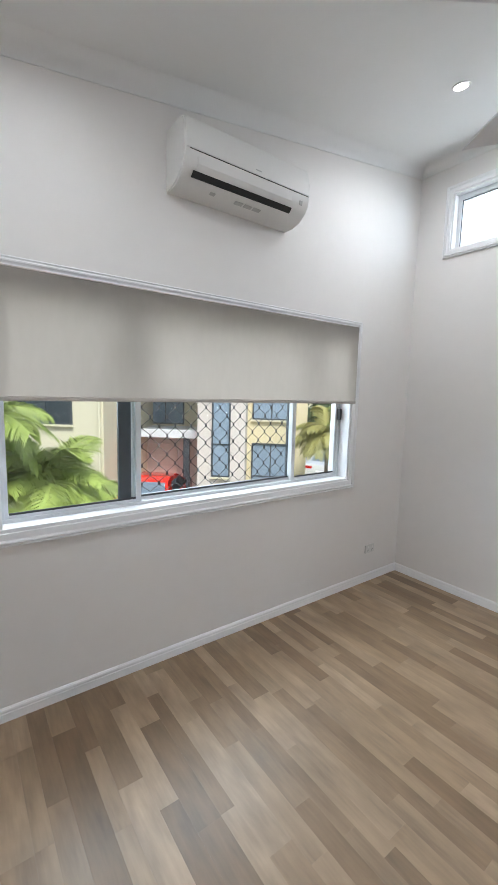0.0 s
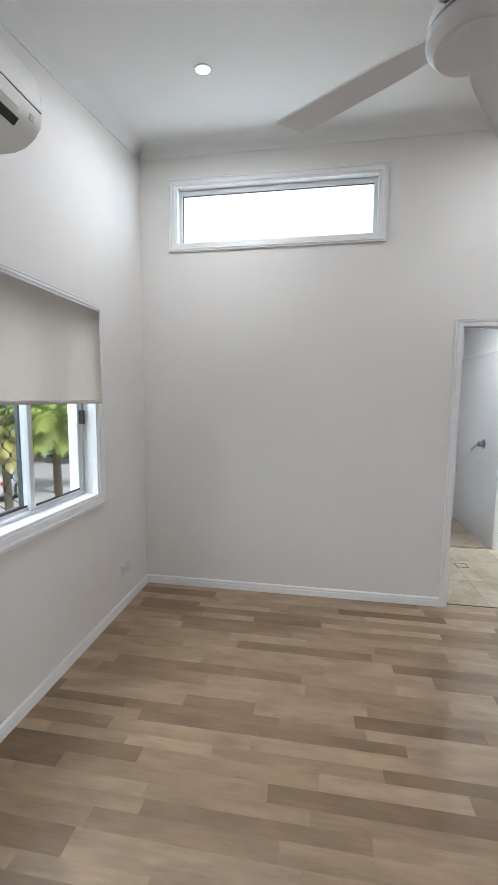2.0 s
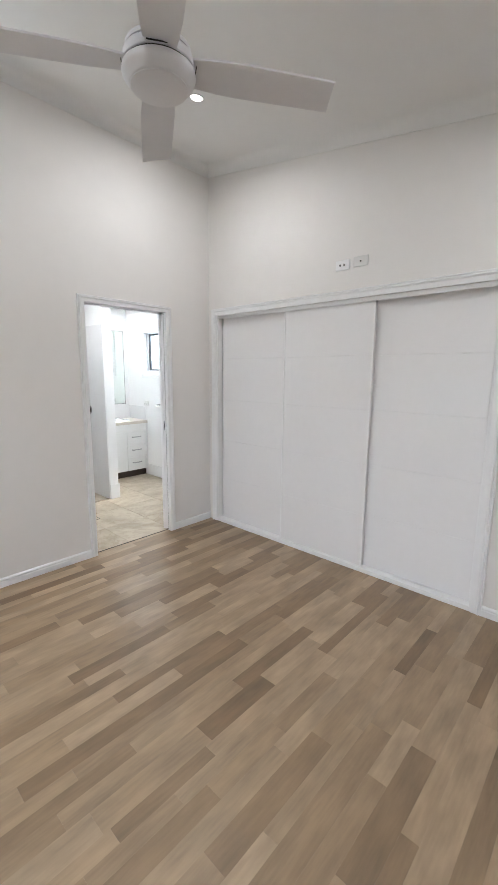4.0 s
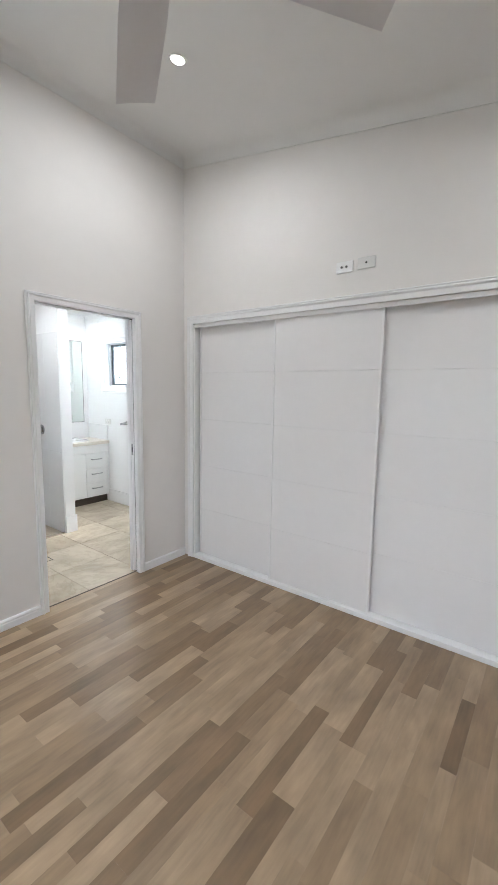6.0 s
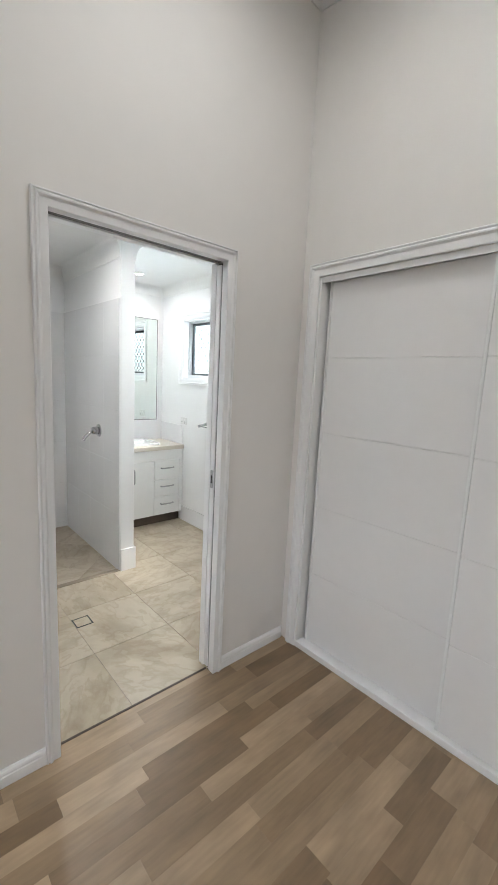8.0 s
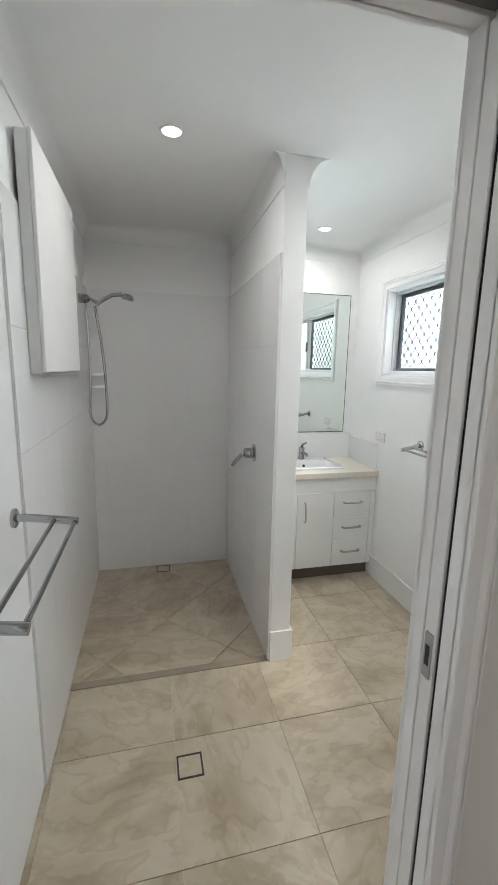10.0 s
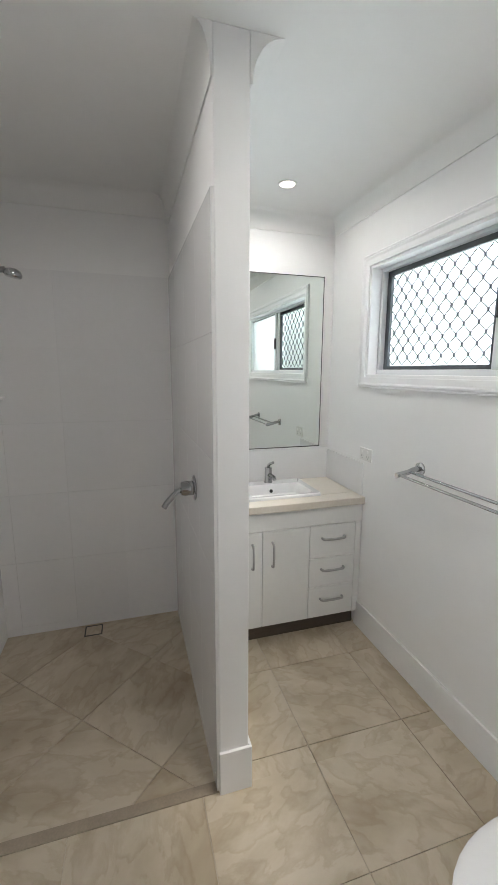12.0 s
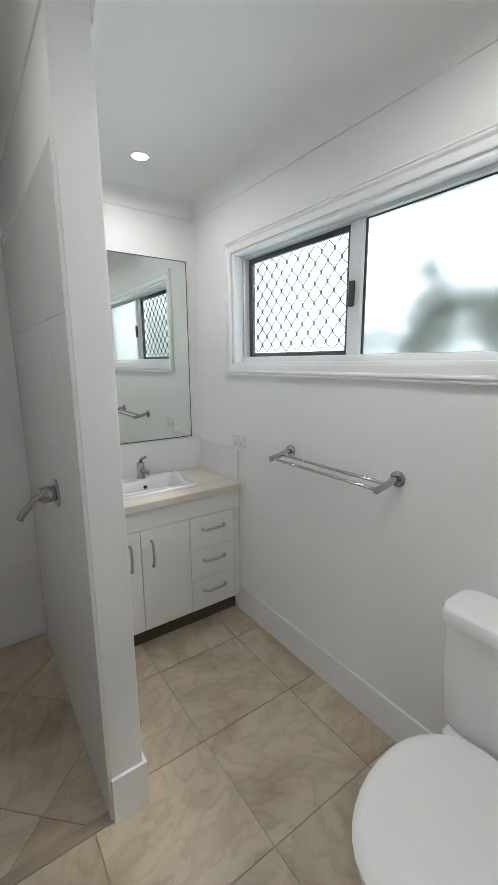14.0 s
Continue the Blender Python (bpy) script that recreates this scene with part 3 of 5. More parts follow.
part("strike_slot", box(WALL_E + 0.046, WALL_E + 0.056, y1 - 0.0144, y1 - 0.0139, 1.005, 1.045), M_GROOVE, strike)
solo("threshold_strip", box(WALL_E + 0.040, WALL_E + 0.050, y0 + 0.013, y1 - 0.013, -0.002, 0.0035, 0.001), M_KICK, "thin dark metal strip between plank and tile floor", "trim", kind="structure")

# ---- built-in wardrobe ----
robe = thing("wardrobe", "built-in wardrobe with three white grooved sliding doors", "wardrobe")
architrave("architrave", "y", WALL_S, 1, R_OPEN[0], R_OPEN[1], 0.0, R_OPEN[3], 0.064, robe, bottom=False)
x0, x1 = R_OPEN[0], R_OPEN[1]
part("bottom_track", box(x0, x1, WALL_S - 0.089, WALL_S + 0.010, -0.001, 0.034, 0.004), M_TRIM, robe)
part("jamb_lining", box(x0 - 0.001, x0 + 0.012, WALL_S - 0.09, WALL_S + 0.003, 0.034, 2.05, 0.002), M_TRIM, robe)
part("jamb_lining", box(x1 - 0.012, x1 + 0.001, WALL_S - 0.09, WALL_S + 0.003, 0.034, 2.05, 0.002), M_TRIM, robe)
part("top_track", box(x0 + 0.012, x1 - 0.012, WALL_S - 0.085, WALL_S - 0.004, 2.040, 2.051), M_TRIM, robe, "white top track")
part("pelmet", box(x0 + 0.012, x1 - 0.012, WALL_S - 0.0115, WALL_S - 0.003, 2.026, 2.0555, 0.001), M_TRIM, robe)


def robe_door(a, b, y, handle=None):
    """A door of five flat fields with fine grooves between them."""
    bm = bmesh.new()
    zs = [0.036, 0.452, 0.845, 1.255, 1.652, 2.036]
    add_box(bm, a + 0.002, b - 0.002, y - 0.018, y - 0.0035, zs[0], zs[5])
    d = part("sliding_door", bm, M_DOORPANEL, robe)
    for k in range(5):
        part("panel", box(a, b, y - 0.0034, y, zs[k] + 0.0018, zs[k + 1] - 0.0018, 0.0016, 2), M_DOORPANEL, d)
    for e in (a, b):
        s = -1 if e == a else 1
        part("edge_strip", box(min(e, e + s * 0.014), max(e, e + s * 0.014), y - 0.020, y + 0.004, 0.036, 2.036, 0.003), M_TRIM, d)
    return d


robe_door(2.948, x1 - 0.042, WALL_S - 0.050)
robe_door(2.145, 2.930, WALL_S - 0.016)
robe_door(x0 + 0.028, 2.149, WALL_S - 0.050)

# ---- bathroom shell ----
wall_cells("wall_bath_south", "y", BATH_S - 0.13, BATH_S, BATH_W, BATH_E + 0.1, -0.3, 2.7, [B_OPEN], M_BATHWALL, "white painted bathroom wall with a window")
wall_cells("wall_bath_east", "x", BATH_E, BATH_E + 0.1, BATH_S, BATH_N, -0.3, 2.7, [], M_BATHWALL, "white bathroom wall behind vanity and shower")
wall_cells("wall_bath_north", "y", BATH_N, BATH_N + 0.1, BATH_W, BATH_E + 0.1, -0.3, 2.7, [], M_BATHWALL, "white bathroom wall beside the shower")
solo("ceiling_bathroom", box(BATH_W, BATH_E, BATH_S, BATH_N, BATH_H, BATH_H + 0.1), M_CEIL, "flat white bathroom ceiling", "ceiling", kind="structure")
bath_floor = solo("floor_bathroom", box(WALL_E + 0.050, BATH_E, BATH_S, BATH_N, -0.30, -0.0045), M_FGROUT, "beige stone-look tiled bathroom floor", "floor", kind="structure")
solo("bath_lining", box(BATH_W + 0.0005, BATH_W + 0.003, D_OPEN[1] + 0.055, BATH_N, 0.0, BATH_H), M_BATHWALL, "white painted wall lining beside the doorway", "wall", kind="structure")
solo("bath_lining", box(BATH_W + 0.0005, BATH_W + 0.003, BATH_S, D_OPEN[0] - 0.055, 0.0, BATH_H), M_BATHWALL, "white painted wall lining beside the doorway", "wall", kind="structure")
solo("bath_lining", box(BATH_W + 0.0005, BATH_W + 0.003, D_OPEN[0] - 0.055, D_OPEN[1] + 0.055, D_OPEN[3] + 0.06, BATH_H), M_BATHWALL, "white painted wall lining over the doorway", "wall", kind="structure")

FIN = (5.203, BATH_E, -0.352, -0.244)
solo("wall_fin", box(FIN[0], FIN[1], FIN[2], FIN[3], 0.0, BATH_H, 0.004), M_BATHWALL, "white half-width wall between shower and vanity", "wall", kind="structure")
_pb = cove(0.085, 0.095)


def bath_cornice(pts, profile=_pb):
    bm = add_sweep(bmesh.new(), profile, [((x, y, BATH_H + 0.001), o, (0, 0, 1)) for x, y, o in pts])
    return solo("cornice_bathroom", bm, M_CEIL, "white cove cornice along the bathroom ceiling", "cornice", kind="structure", smooth=True)


_pf = cove(0.052, 0.130)
_pr = cove(0.105, 0.130)
bath_cornice([(FIN[0] + 0.002, FIN[3], (0, 1, 0)), (BATH_E, FIN[3], (-1, 1, 0))], _pf)
bath_cornice([(FIN[0] + 0.002, FIN[2], (0, -1, 0)), (BATH_E, FIN[2], (-1, -1, 0))], _pr)
bath_cornice([(BATH_E, FIN[3], (-1, 1, 0)), (BATH_E, BATH_N, (-1, -1, 0)), (BATH_W, BATH_N, (1, -1, 0)), (BATH_W, BATH_S, (1, 1, 0)), (BATH_E, BATH_S, (-1, 1, 0)),
              (BATH_E, FIN[2], (-1, -1, 0))])

# bathroom window
bw = thing("window_3", "white aluminium sliding bathroom window with frosted glass and diamond mesh", "window", kind="structure")
architrave("architrave", "y", BATH_S, 1, B_OPEN[0], B_OPEN[1], B_OPEN[2], B_OPEN[3], 0.058, bw)
x0, x1, z0, z1 = B_OPEN
BY = BATH_S - 0.055
for a in ((x0 - 0.001, x1 + 0.001, z0 - 0.001, z0 + 0.014), (x0 - 0.001, x1 + 0.001, z1 - 0.014, z1 + 0.001)):
    part("reveal", box(a[0], a[1], BY, BATH_S + 0.003, a[2], a[3], 0.002), M_TRIM, bw)
for a in ((x0 - 0.001, x0 + 0.014), (x1 - 0.014, x1 + 0.001)):
    part("reveal", box(a[0], a[1], BY, BATH_S + 0.003, z0 + 0.014, z1 - 0.014, 0.002), M_TRIM, bw)
bm = box(x0 + 0.002, x1 - 0.002, BY - 0.070, BY - 0.001, z0 + 0.002, z0 + 0.040, 0.002)
add_box(bm, x0 + 0.002, x1 - 0.002, BY - 0.070, BY - 0.001, z1 - 0.030, z1 - 0.002, 0.002)
add_box(bm, x0 + 0.002, x0 + 0.030, BY - 0.069, BY - 0.002, z0 + 0.040, z1 - 0.030, 0.002)
add_box(bm, x1 - 0.030, x1 - 0.002, BY - 0.069, BY - 0.002, z0 + 0.040, z1 - 0.030, 0.002)
part("window_frame", bm, M_ALU, bw)
bs = part("mullion", box(5.172, 5.212, BY - 0.040, BY - 0.004, z0 + 0.041, z1 - 0.031, 0.003), M_ALU, bw)
part("sash_stile", box(5.213, 5.248, BY - 0.052, BY - 0.018, z0 + 0.041, z1 - 0.031, 0.003), M_ALU, bw)
bm = box(5.249, 5.268, BY - 0.048, BY - 0.030, z0 + 0.041, z1 - 0.031, 0.001)
add_box(bm, 5.938, 5.968, BY - 0.048, BY - 0.030, z0 + 0.041, z1 - 0.031, 0.001)
add_box(bm, 5.268, 5.938, BY - 0.048, BY - 0.030, z0 + 0.041, z0 + 0.060, 0.001)
add_box(bm, 5.268, 5.938, BY - 0.048, BY - 0.030, z1 - 0.056, z1 - 0.031, 0.001)
sf = part("screen_frame", bm, M_DARKFRAME, bw)
part("diamond_mesh", diamond_grille(5.268, 5.938, z0 + 0.060, z1 - 0.056, BY - 0.039, 0.0405, 0.086, 0.0027, 1.35), M_DARKFRAME, sf, "grey diamond mesh")
p = part("pane", box(5.262, 5.950, BY - 0.064, BY - 0.059, z0 + 0.042, z1 - 0.032), M_FROST, bw, "frosted pane")
p.visible_shadow = False
p = part("pane", box(x0 + 0.030, 5.171, BY - 0.030, BY - 0.025, z0 + 0.042, z1 - 0.032), M_FROST, bw, "frosted pane")
p.visible_shadow = False
bm = box(5.160, 5.1705, BY - 0.024, BY - 0.020, z0 + 0.041, z1 - 0.031)
add_box(bm, x0 + 0.031, 5.1598, BY - 0.024, BY - 0.020, z1 - 0.036, z1 - 0.031)
part("glazing_seal", bm, M_BLACK, bw, "black glazing seal")
part("latch", box(5.196, 5.222, BY - 0.003, BY + 0.012, 1.735, 1.835, 0.005, 3), M_BLACK, bw, "black latch")

# tiled skirting
for nm, a in (("baseboard_bath_south", (4.0, 5.985, BATH_S, BATH_S + 0.012, 0.0, 0.158)), ("baseboard_bath_fin", (FIN[0] - 0.012, FIN[0] - 0.0005, FIN[2] - 0.012, FIN[3] + 0.002, 0.0, 0.176)),
              ("baseboard_bath_fin_side", (FIN[0], 5.985, FIN[2] - 0.012, FIN[2] - 0.0005, 0.0, 0.176)), ("baseboard_bath_west", (BATH_W + 0.003, BATH_W + 0.015, BATH_S, -0.195, 0.0, 0.158))):
    solo(nm, box(*a, 0.002), M_WALLTILE, "white tiled skirting with a square top edge", "baseboard", kind="structure")
solo("trim_shower_edge", box(5.205, 5.247, FIN[3] + 0.002, BATH_N, -0.004, 0.006, 0.002), M_STRIP, "narrow brown stone strip at the shower's edge", "trim", kind="structure")

# ---- bedroom things ----


def recessed_light(x, y, z, tilt, label):
    t = thing("downlight", label, "ceiling light", "recessed ceiling downlights", at=None)
    m = Matrix.Rotation(radians(tilt), 3, "Y")
    part("bezel", lathe([(0.036, -0.0015), (0.038, -0.0050), (0.047, -0.0040), (0.049, 0.001), (0.049, 0.004)], 32, (x, y, z), m), M_PLASTIC, t, smooth=True)
    part("diffuser", lathe([(0.0355, -0.0010), (0.0355, -0.0035), (0.0350, -0.0040)], 32, (x, y, z), m), M_GLOW, t, "glowing warm diffuser")
    return t


# fittings for the added western pair too, which stay out of view
for _x, _y in LAMPS_BED:
    recessed_light(_x, _y, ceiling_z(_x), math.degrees(math.atan(-RAKE)), "round white recessed downlight switched on in the raked ceiling, west pair added unseen")
for _x, _y in LAMPS_BATH:
    recessed_light(_x, _y, BATH_H, 0, "round white recessed downlight switched on in the bathroom ceiling")

# split air conditioner
AC = (1.630, 2.437, 2.553, 2.843)
ac = thing("air_conditioner", "white split-system air conditioner on the wall over the window", "air conditioner")
outline = [(0.0, 0.0), (0.0, 0.29), (0.150, 0.290), (0.178, 0.282), (0.192, 0.262), (0.203, 0.200), (0.207, 0.130), (0.200, 0.085), (0.172, 0.046), (0.125, 0.014), (0.07, 0.0)]


def ac_slab(a, b, pts):
    bm = bmesh.new()
    r = [[bm.verts.new((x, WALL_N - d, AC[2] + h)) for d, h in pts] for x in (a, b)]
    n = len(pts)
    for k in range(n):
        bm.faces.new((r[0][k], r[0][(k + 1) % n], r[1][(k + 1) % n], r[1][k]))
    bm.faces.new(r[0]), bm.faces.new(r[1])
    return bm


bm = ac_slab(AC[0], AC[1], outline)
bmesh.ops.bevel(bm, geom=[e for e in bm.edges if abs(e.verts[0].co.x - e.verts[1].co.x) < 1e-5], offset=0.006, segments=3, affect="EDGES")
body = part("casing", bm, M_ACBODY, ac, smooth=True)
part("front_panel", ac_slab(AC[0] + 0.012, AC[1] - 0.012, [(0.150, 0.2925), (0.181, 0.2845), (0.1955, 0.262), (0.2065, 0.200), (0.2105, 0.138), (0.206, 0.137), (0.19, 0.262), (0.150, 0.288)]), M_ACBODY, ac, smooth=True)
part("panel_gap", ac_slab(AC[0] + 0.03, AC[1] - 0.012, [(0.2075, 0.133), (0.2085, 0.1365), (0.203, 0.1365), (0.203, 0.133)]), M_GROOVE, body)
part("louvre", ac_slab(AC[0] + 0.075, AC[1] - 0.135, [(0.2070, 0.112), (0.2030, 0.081), (0.1850, 0.056), (0.1790, 0.061), (0.198, 0.083), (0.202, 0.112)]), M_ACBODY, ac, "closed air louvre")
part("air_outlet", ac_slab(AC[0] + 0.060, AC[1] - 0.115, [(0.1835, 0.0555), (0.1640, 0.0340), (0.1560, 0.0340), (0.176, 0.0600)]), M_GROOVE, ac, "dark outlet slot")
part("badge", ac_slab(2.042, 2.080, [(0.2108, 0.158), (0.2104, 0.163), (0.207, 0.163), (0.207, 0.158)]), M_INK, ac, "small grey maker's mark")
part("display_window", ac_slab(2.362, 2.384, [(0.2050, 0.100), (0.2010, 0.078), (0.199, 0.078), (0.203, 0.100)]), M_INK, ac, "grey display window")
for k in range(3):
    part("label", ac_slab(1.975 + 0.06 * k, 2.025 + 0.06 * k, [(0.128, 0.0125), (0.105, 0.0060), (0.105, 0.009), (0.127, 0.0150)]), M_INK, ac, "printed rating label")
part("label", ac_slab(1.820, 1.850, [(0.128, 0.0125), (0.108, 0.0068), (0.108, 0.009), (0.127, 0.0150)]), M_INK, ac, "printed warning label")

# ceiling fan
FX, FY2, FZ = 1.969, 1.237, 2.437
fan = thing("ceiling_fan", "white four-blade ceiling fan standing still", "ceiling fan")
part("downrod", add_tube(bmesh.new(), [(FX, FY2, FZ + 0.06), (FX, FY2, ceiling_z(FX))], 0.014, 14), M_FAN, fan, smooth=True)
part("canopy", lathe([(0.020, -0.075), (0.060, -0.060), (0.068, -0.012), (0.068, 0.012), (0.020, 0.012)], 28, (FX, FY2, ceiling_z(FX) - 0.01)), M_FAN, fan, smooth=True)
part("top_cover", lathe([(0.030, 0.082), (0.092, 0.079), (0.102, 0.070), (0.104, 0.056)], 40, (FX, FY2, FZ)), M_FAN, fan, smooth=True)
part("shadow_ring", lathe([(0.099, 0.0558), (0.099, 0.0492)], 40, (FX, FY2, FZ)), M_GROOVE, fan)
part("motor_housing", lathe([(0.100, 0.049), (0.109, 0.047), (0.112, 0.040), (0.112, 0.020), (0.110, 0.018)], 40, (FX, FY2, FZ)), M_FAN, fan, smooth=True)
part("shadow_ring", lathe([(0.106, 0.0178), (0.106, 0.0122)], 40, (FX, FY2, FZ)), M_GROOVE, fan)
part("lower_housing", lathe([(0.110, 0.012), (0.114, 0.009), (0.115, -0.002), (0.112, -0.010), (0.106, -0.018), (0.096, -0.029), (0.092, -0.033), (0.086, -0.034)], 40, (FX, FY2, FZ)), M_FAN, fan, smooth=True)
part("base_cap", lathe([(0.090, -0.0342), (0.089, -0.037), (0.083, -0.038)], 40, (FX, FY2, FZ)), M_FAN, fan, smooth=True)


def fan_blade():
    bm = bmesh.new()
    top, bot = [], []
    n = 14
    for i in range(n + 1):
        s = i / n
        r = 0.104 + 0.476 * s
        half = 0.049 + 0.014 * math.sin(math.pi / 2 * min(1, s * 3.0))
        pitch = radians(-11) * (1 - 0.35 * s)
        row = []
        for j in (-1, -0.5, 0, 0.5, 1):
            rr = r + (0.012 * j if i == n else 0)
            row.append(Vector((rr, j * half * math.cos(pitch), j * half * math.sin(pitch) + 0.0025 * (1 - j * j))))
        top.append([bm.verts.new(v + Vector((0, 0, 0.003))) for v in row])
        bot.append([bm.verts.new(v - Vector((0, 0, 0.003))) for v in row])
    for g in (top, bot):
        for i in range(n):
            for j in range(4):
                bm.faces.new((g[i][j], g[i][j + 1], g[i + 1][j + 1], g[i + 1][j]))
    for i in range(n):
        for j in (0, 4):
            bm.faces.new((top[i][j], top[i + 1][j], bot[i + 1][j], bot[i][j]))
    for i in (0, n):
        for j in range(4):
            bm.faces.new((top[i][j], top[i][j + 1], bot[i][j + 1], bot[i][j]))
    return bm


_blade = mesh_of(fan_blade(), M_FAN, True)
for k in range(4):
    b = new("blade", _blade)
    b.parent = fan
    b.matrix_local = pose(FX, FY2, FZ + 0.024, 0, 0, 56 + 90 * k)
    q = part("root_slot", box(0.1125, 0.1150, -0.038, 0.038, 0.0405, 0.0435), M_GROOVE, fan)
    q.matrix_local = pose(FX, FY2, FZ - 0.022, 0, 0, 56 + 90 * k)


def socket_plate(name, label, centre, facing, w=0.116, h=0.072, holes=2):
    """A wall plate with its rocker switches and slots; facing is the way it looks."""
    t = thing(name, label, "socket outlet", at=centre)
    t.rotation_euler = (0, 0, math.atan2(facing[1], facing[0]) - math.pi / 2 + math.pi)
    bm = box(-w / 2, w / 2, -0.011, 0.0, -h / 2, h / 2, 0.004, 3)
    part("plate", bm, M_PLATE, t)
    for k in range(holes):
        xx = (k - (holes - 1) / 2) * w * 0.46
        part("rocker", box(xx - 0.006, xx + 0.006, -0.0145, -0.0112, h * 0.10, h * 0.33, 0.001), M_PLASTIC, t)
        bm = bmesh.new()
        for dx, dz, s in ((-0.0075, -0.010, 1), (0.0075, -0.010, -1), (0, -0.022, 0)):
            add_box(bm, xx + dx - 0.0012, xx + dx + 0.0012, -0.0116, -0.0112, dz - 0.004, dz + 0.004)
        part("slots", bm, M_GROOVE, t, "dark pin slots")
    return t


socket_plate("socket_outlet", "white double power outlet near the skirting board", (3.478, WALL_N, 0.283), (0, -1))


def aerial_plate(label, centre, material, sockets, w=0.114, h=0.070):
    """A wall plate on the south wall with round aerial sockets at the given offsets."""
    t = thing("aerial_outlet", label, "aerial outlet", at=centre)
    part("plate", box(-w / 2, w / 2, 0.0, 0.010, -h / 2, h / 2, 0.004, 3), material, t)
    for dx, r, metal in sockets:
        m = Matrix.Rotation(radians(-90), 3, "X")
        part("socket", lathe([(r, 0.0), (r, 0.004), (r * 0.6, 0.006), (r * 0.2, 0.006)], 18, (dx, 0.010, 0), m), metal, t, smooth=True)


aerial_plate("white aerial plate with two round sockets over the wardrobe", (2.400, WALL_S, 2.298), M_PLATEWHITE, ((-0.014, 0.0075, M_GAP), (0.018, 0.0075, M_GAP)))
aerial_plate("off-white aerial plate with one small dark socket over the wardrobe", (2.256, WALL_S, 2.304), M_PLATE, ((0.0, 0.0055, M_GROOVE),))
socket_plate("socket_outlet", "white double power outlet over the vanity splashback", (5.952, BATH_S, 1.070), (0, 1))

# ---- vanity ----
VX, VY0, VY1 = 5.962, BATH_S + 0.001, FIN[2] - 0.0005
van = thing("vanity_cabinet", "white laminate vanity cabinet with two doors and three drawers", "vanity cabinet")
part("body", box(VX + 0.018, BATH_E - 0.001, VY0 + 0.001, VY1 - 0.014, 0.095, 0.778), M_LAMINATE, van)
part("kickboard", box(VX + 0.040, BATH_E - 0.001, VY0 + 0.014, VY1 - 0.014, 0.0, 0.0945), M_KICK, van, "dark brown recessed kickboard")
part("top_rail", box(VX, VX + 0.0175, VY0 + 0.002, VY1 - 0.014, 0.671, 0.778, 0.002), M_LAMINATE, van)
part("filler", box(VX, VX + 0.0175, VY0 + 0.002, -1.2335, 0.095, 0.668, 0.002), M_LAMINATE, van)


def bar_handle(parent, a, b, out=0.026):
    """A flattened bow handle between two points on a door that faces west."""
    a, b = Vector(a), Vector(b)
    d = (b - a).normalized()
    pts = [a, a + Vector((-out * 0.7, 0, 0)) + d * 0.003, a + Vector((-out, 0, 0)) + d * 0.012, (a + b) / 2 + Vector((-out - 0.003, 0, 0)),
           b + Vector((-out, 0, 0)) - d * 0.012, b + Vector((-out * 0.7, 0, 0)) - d * 0.003, b]
    part("handle", tube(pts, 0.0072, 10), M_BRUSHED, parent, "brushed steel bow handle", smooth=True)


for a, b, hy in ((-0.6565, VY1 - 0.014, -0.600), (-0.9395, -0.6595, -0.716)):
    d = part("door", box(VX, VX + 0.0175, a, b, 0.097, 0.668, 0.002), M_LAMINATE, van)
    bar_handle(d, (VX, hy, 0.462), (VX, hy, 0.602))
for a, b in ((0.097, 0.2875), (0.2905, 0.4690), (0.4720, 0.668)):
    d = part("drawer", box(VX, VX + 0.0175, -1.2305, -0.9425, a, b, 0.002), M_LAMINATE, van)
    zc = (a + b) / 2 + 0.02
    bar_handle(d, (VX, -1.160, zc), (VX, -1.018, zc))
bench = thing("stone_benchtop", "cream stone-look benchtop with a square front edge on the vanity", "benchtop")
BX0 = VX - 0.022
SX0, SX1, SY0, SY1 = 6.035, 6.375, -1.045, -0.590
bm = box(BX0, SX0 + 0.02, VY0, VY1, 0.779, 0.821, 0.004)
add_box(bm, SX0 + 0.0202, SX1 - 0.02, VY0, SY0 + 0.02, 0.779, 0.821)
add_box(bm, SX0 + 0.0202, SX1 - 0.02, SY1 - 0.02, VY1, 0.779, 0.821)
add_box(bm, SX1 - 0.0198, BATH_E - 0.001, VY0, VY1, 0.779, 0.821)
part("slab", bm, M_BENCH, bench)
for nm, a in (("splashback", (BATH_E - 0.010, BATH_E - 0.0005, VY0, VY1, 0.8215, 1.034)), ("splashback", (VX + 0.008, BATH_E - 0.0105, VY0 - 0.0005, VY0 + 0.009, 0.8215, 1.016))):
    solo(nm, box(*a, 0.002), M_WALLTILE, "white glossy tile splashback above the benchtop", "splashback")
basin = thing("basin", "white ceramic rectangular inset basin in the benchtop", "basin")
bm = bmesh.new()


def ring(x0, x1, y0, y1, z, r=0.03, n=5):
    out = []
    for cx, cy, a0 in ((x1 - r, y1 - r, 0), (x0 + r, y1 - r, 90), (x0 + r, y0 + r, 180), (x1 - r, y0 + r, 270)):
        for k in range(n + 1):
            a = radians(a0 + 90 * k / n)
            out.append((cx + r * math.cos(a), cy + r * math.sin(a), z))
    return out


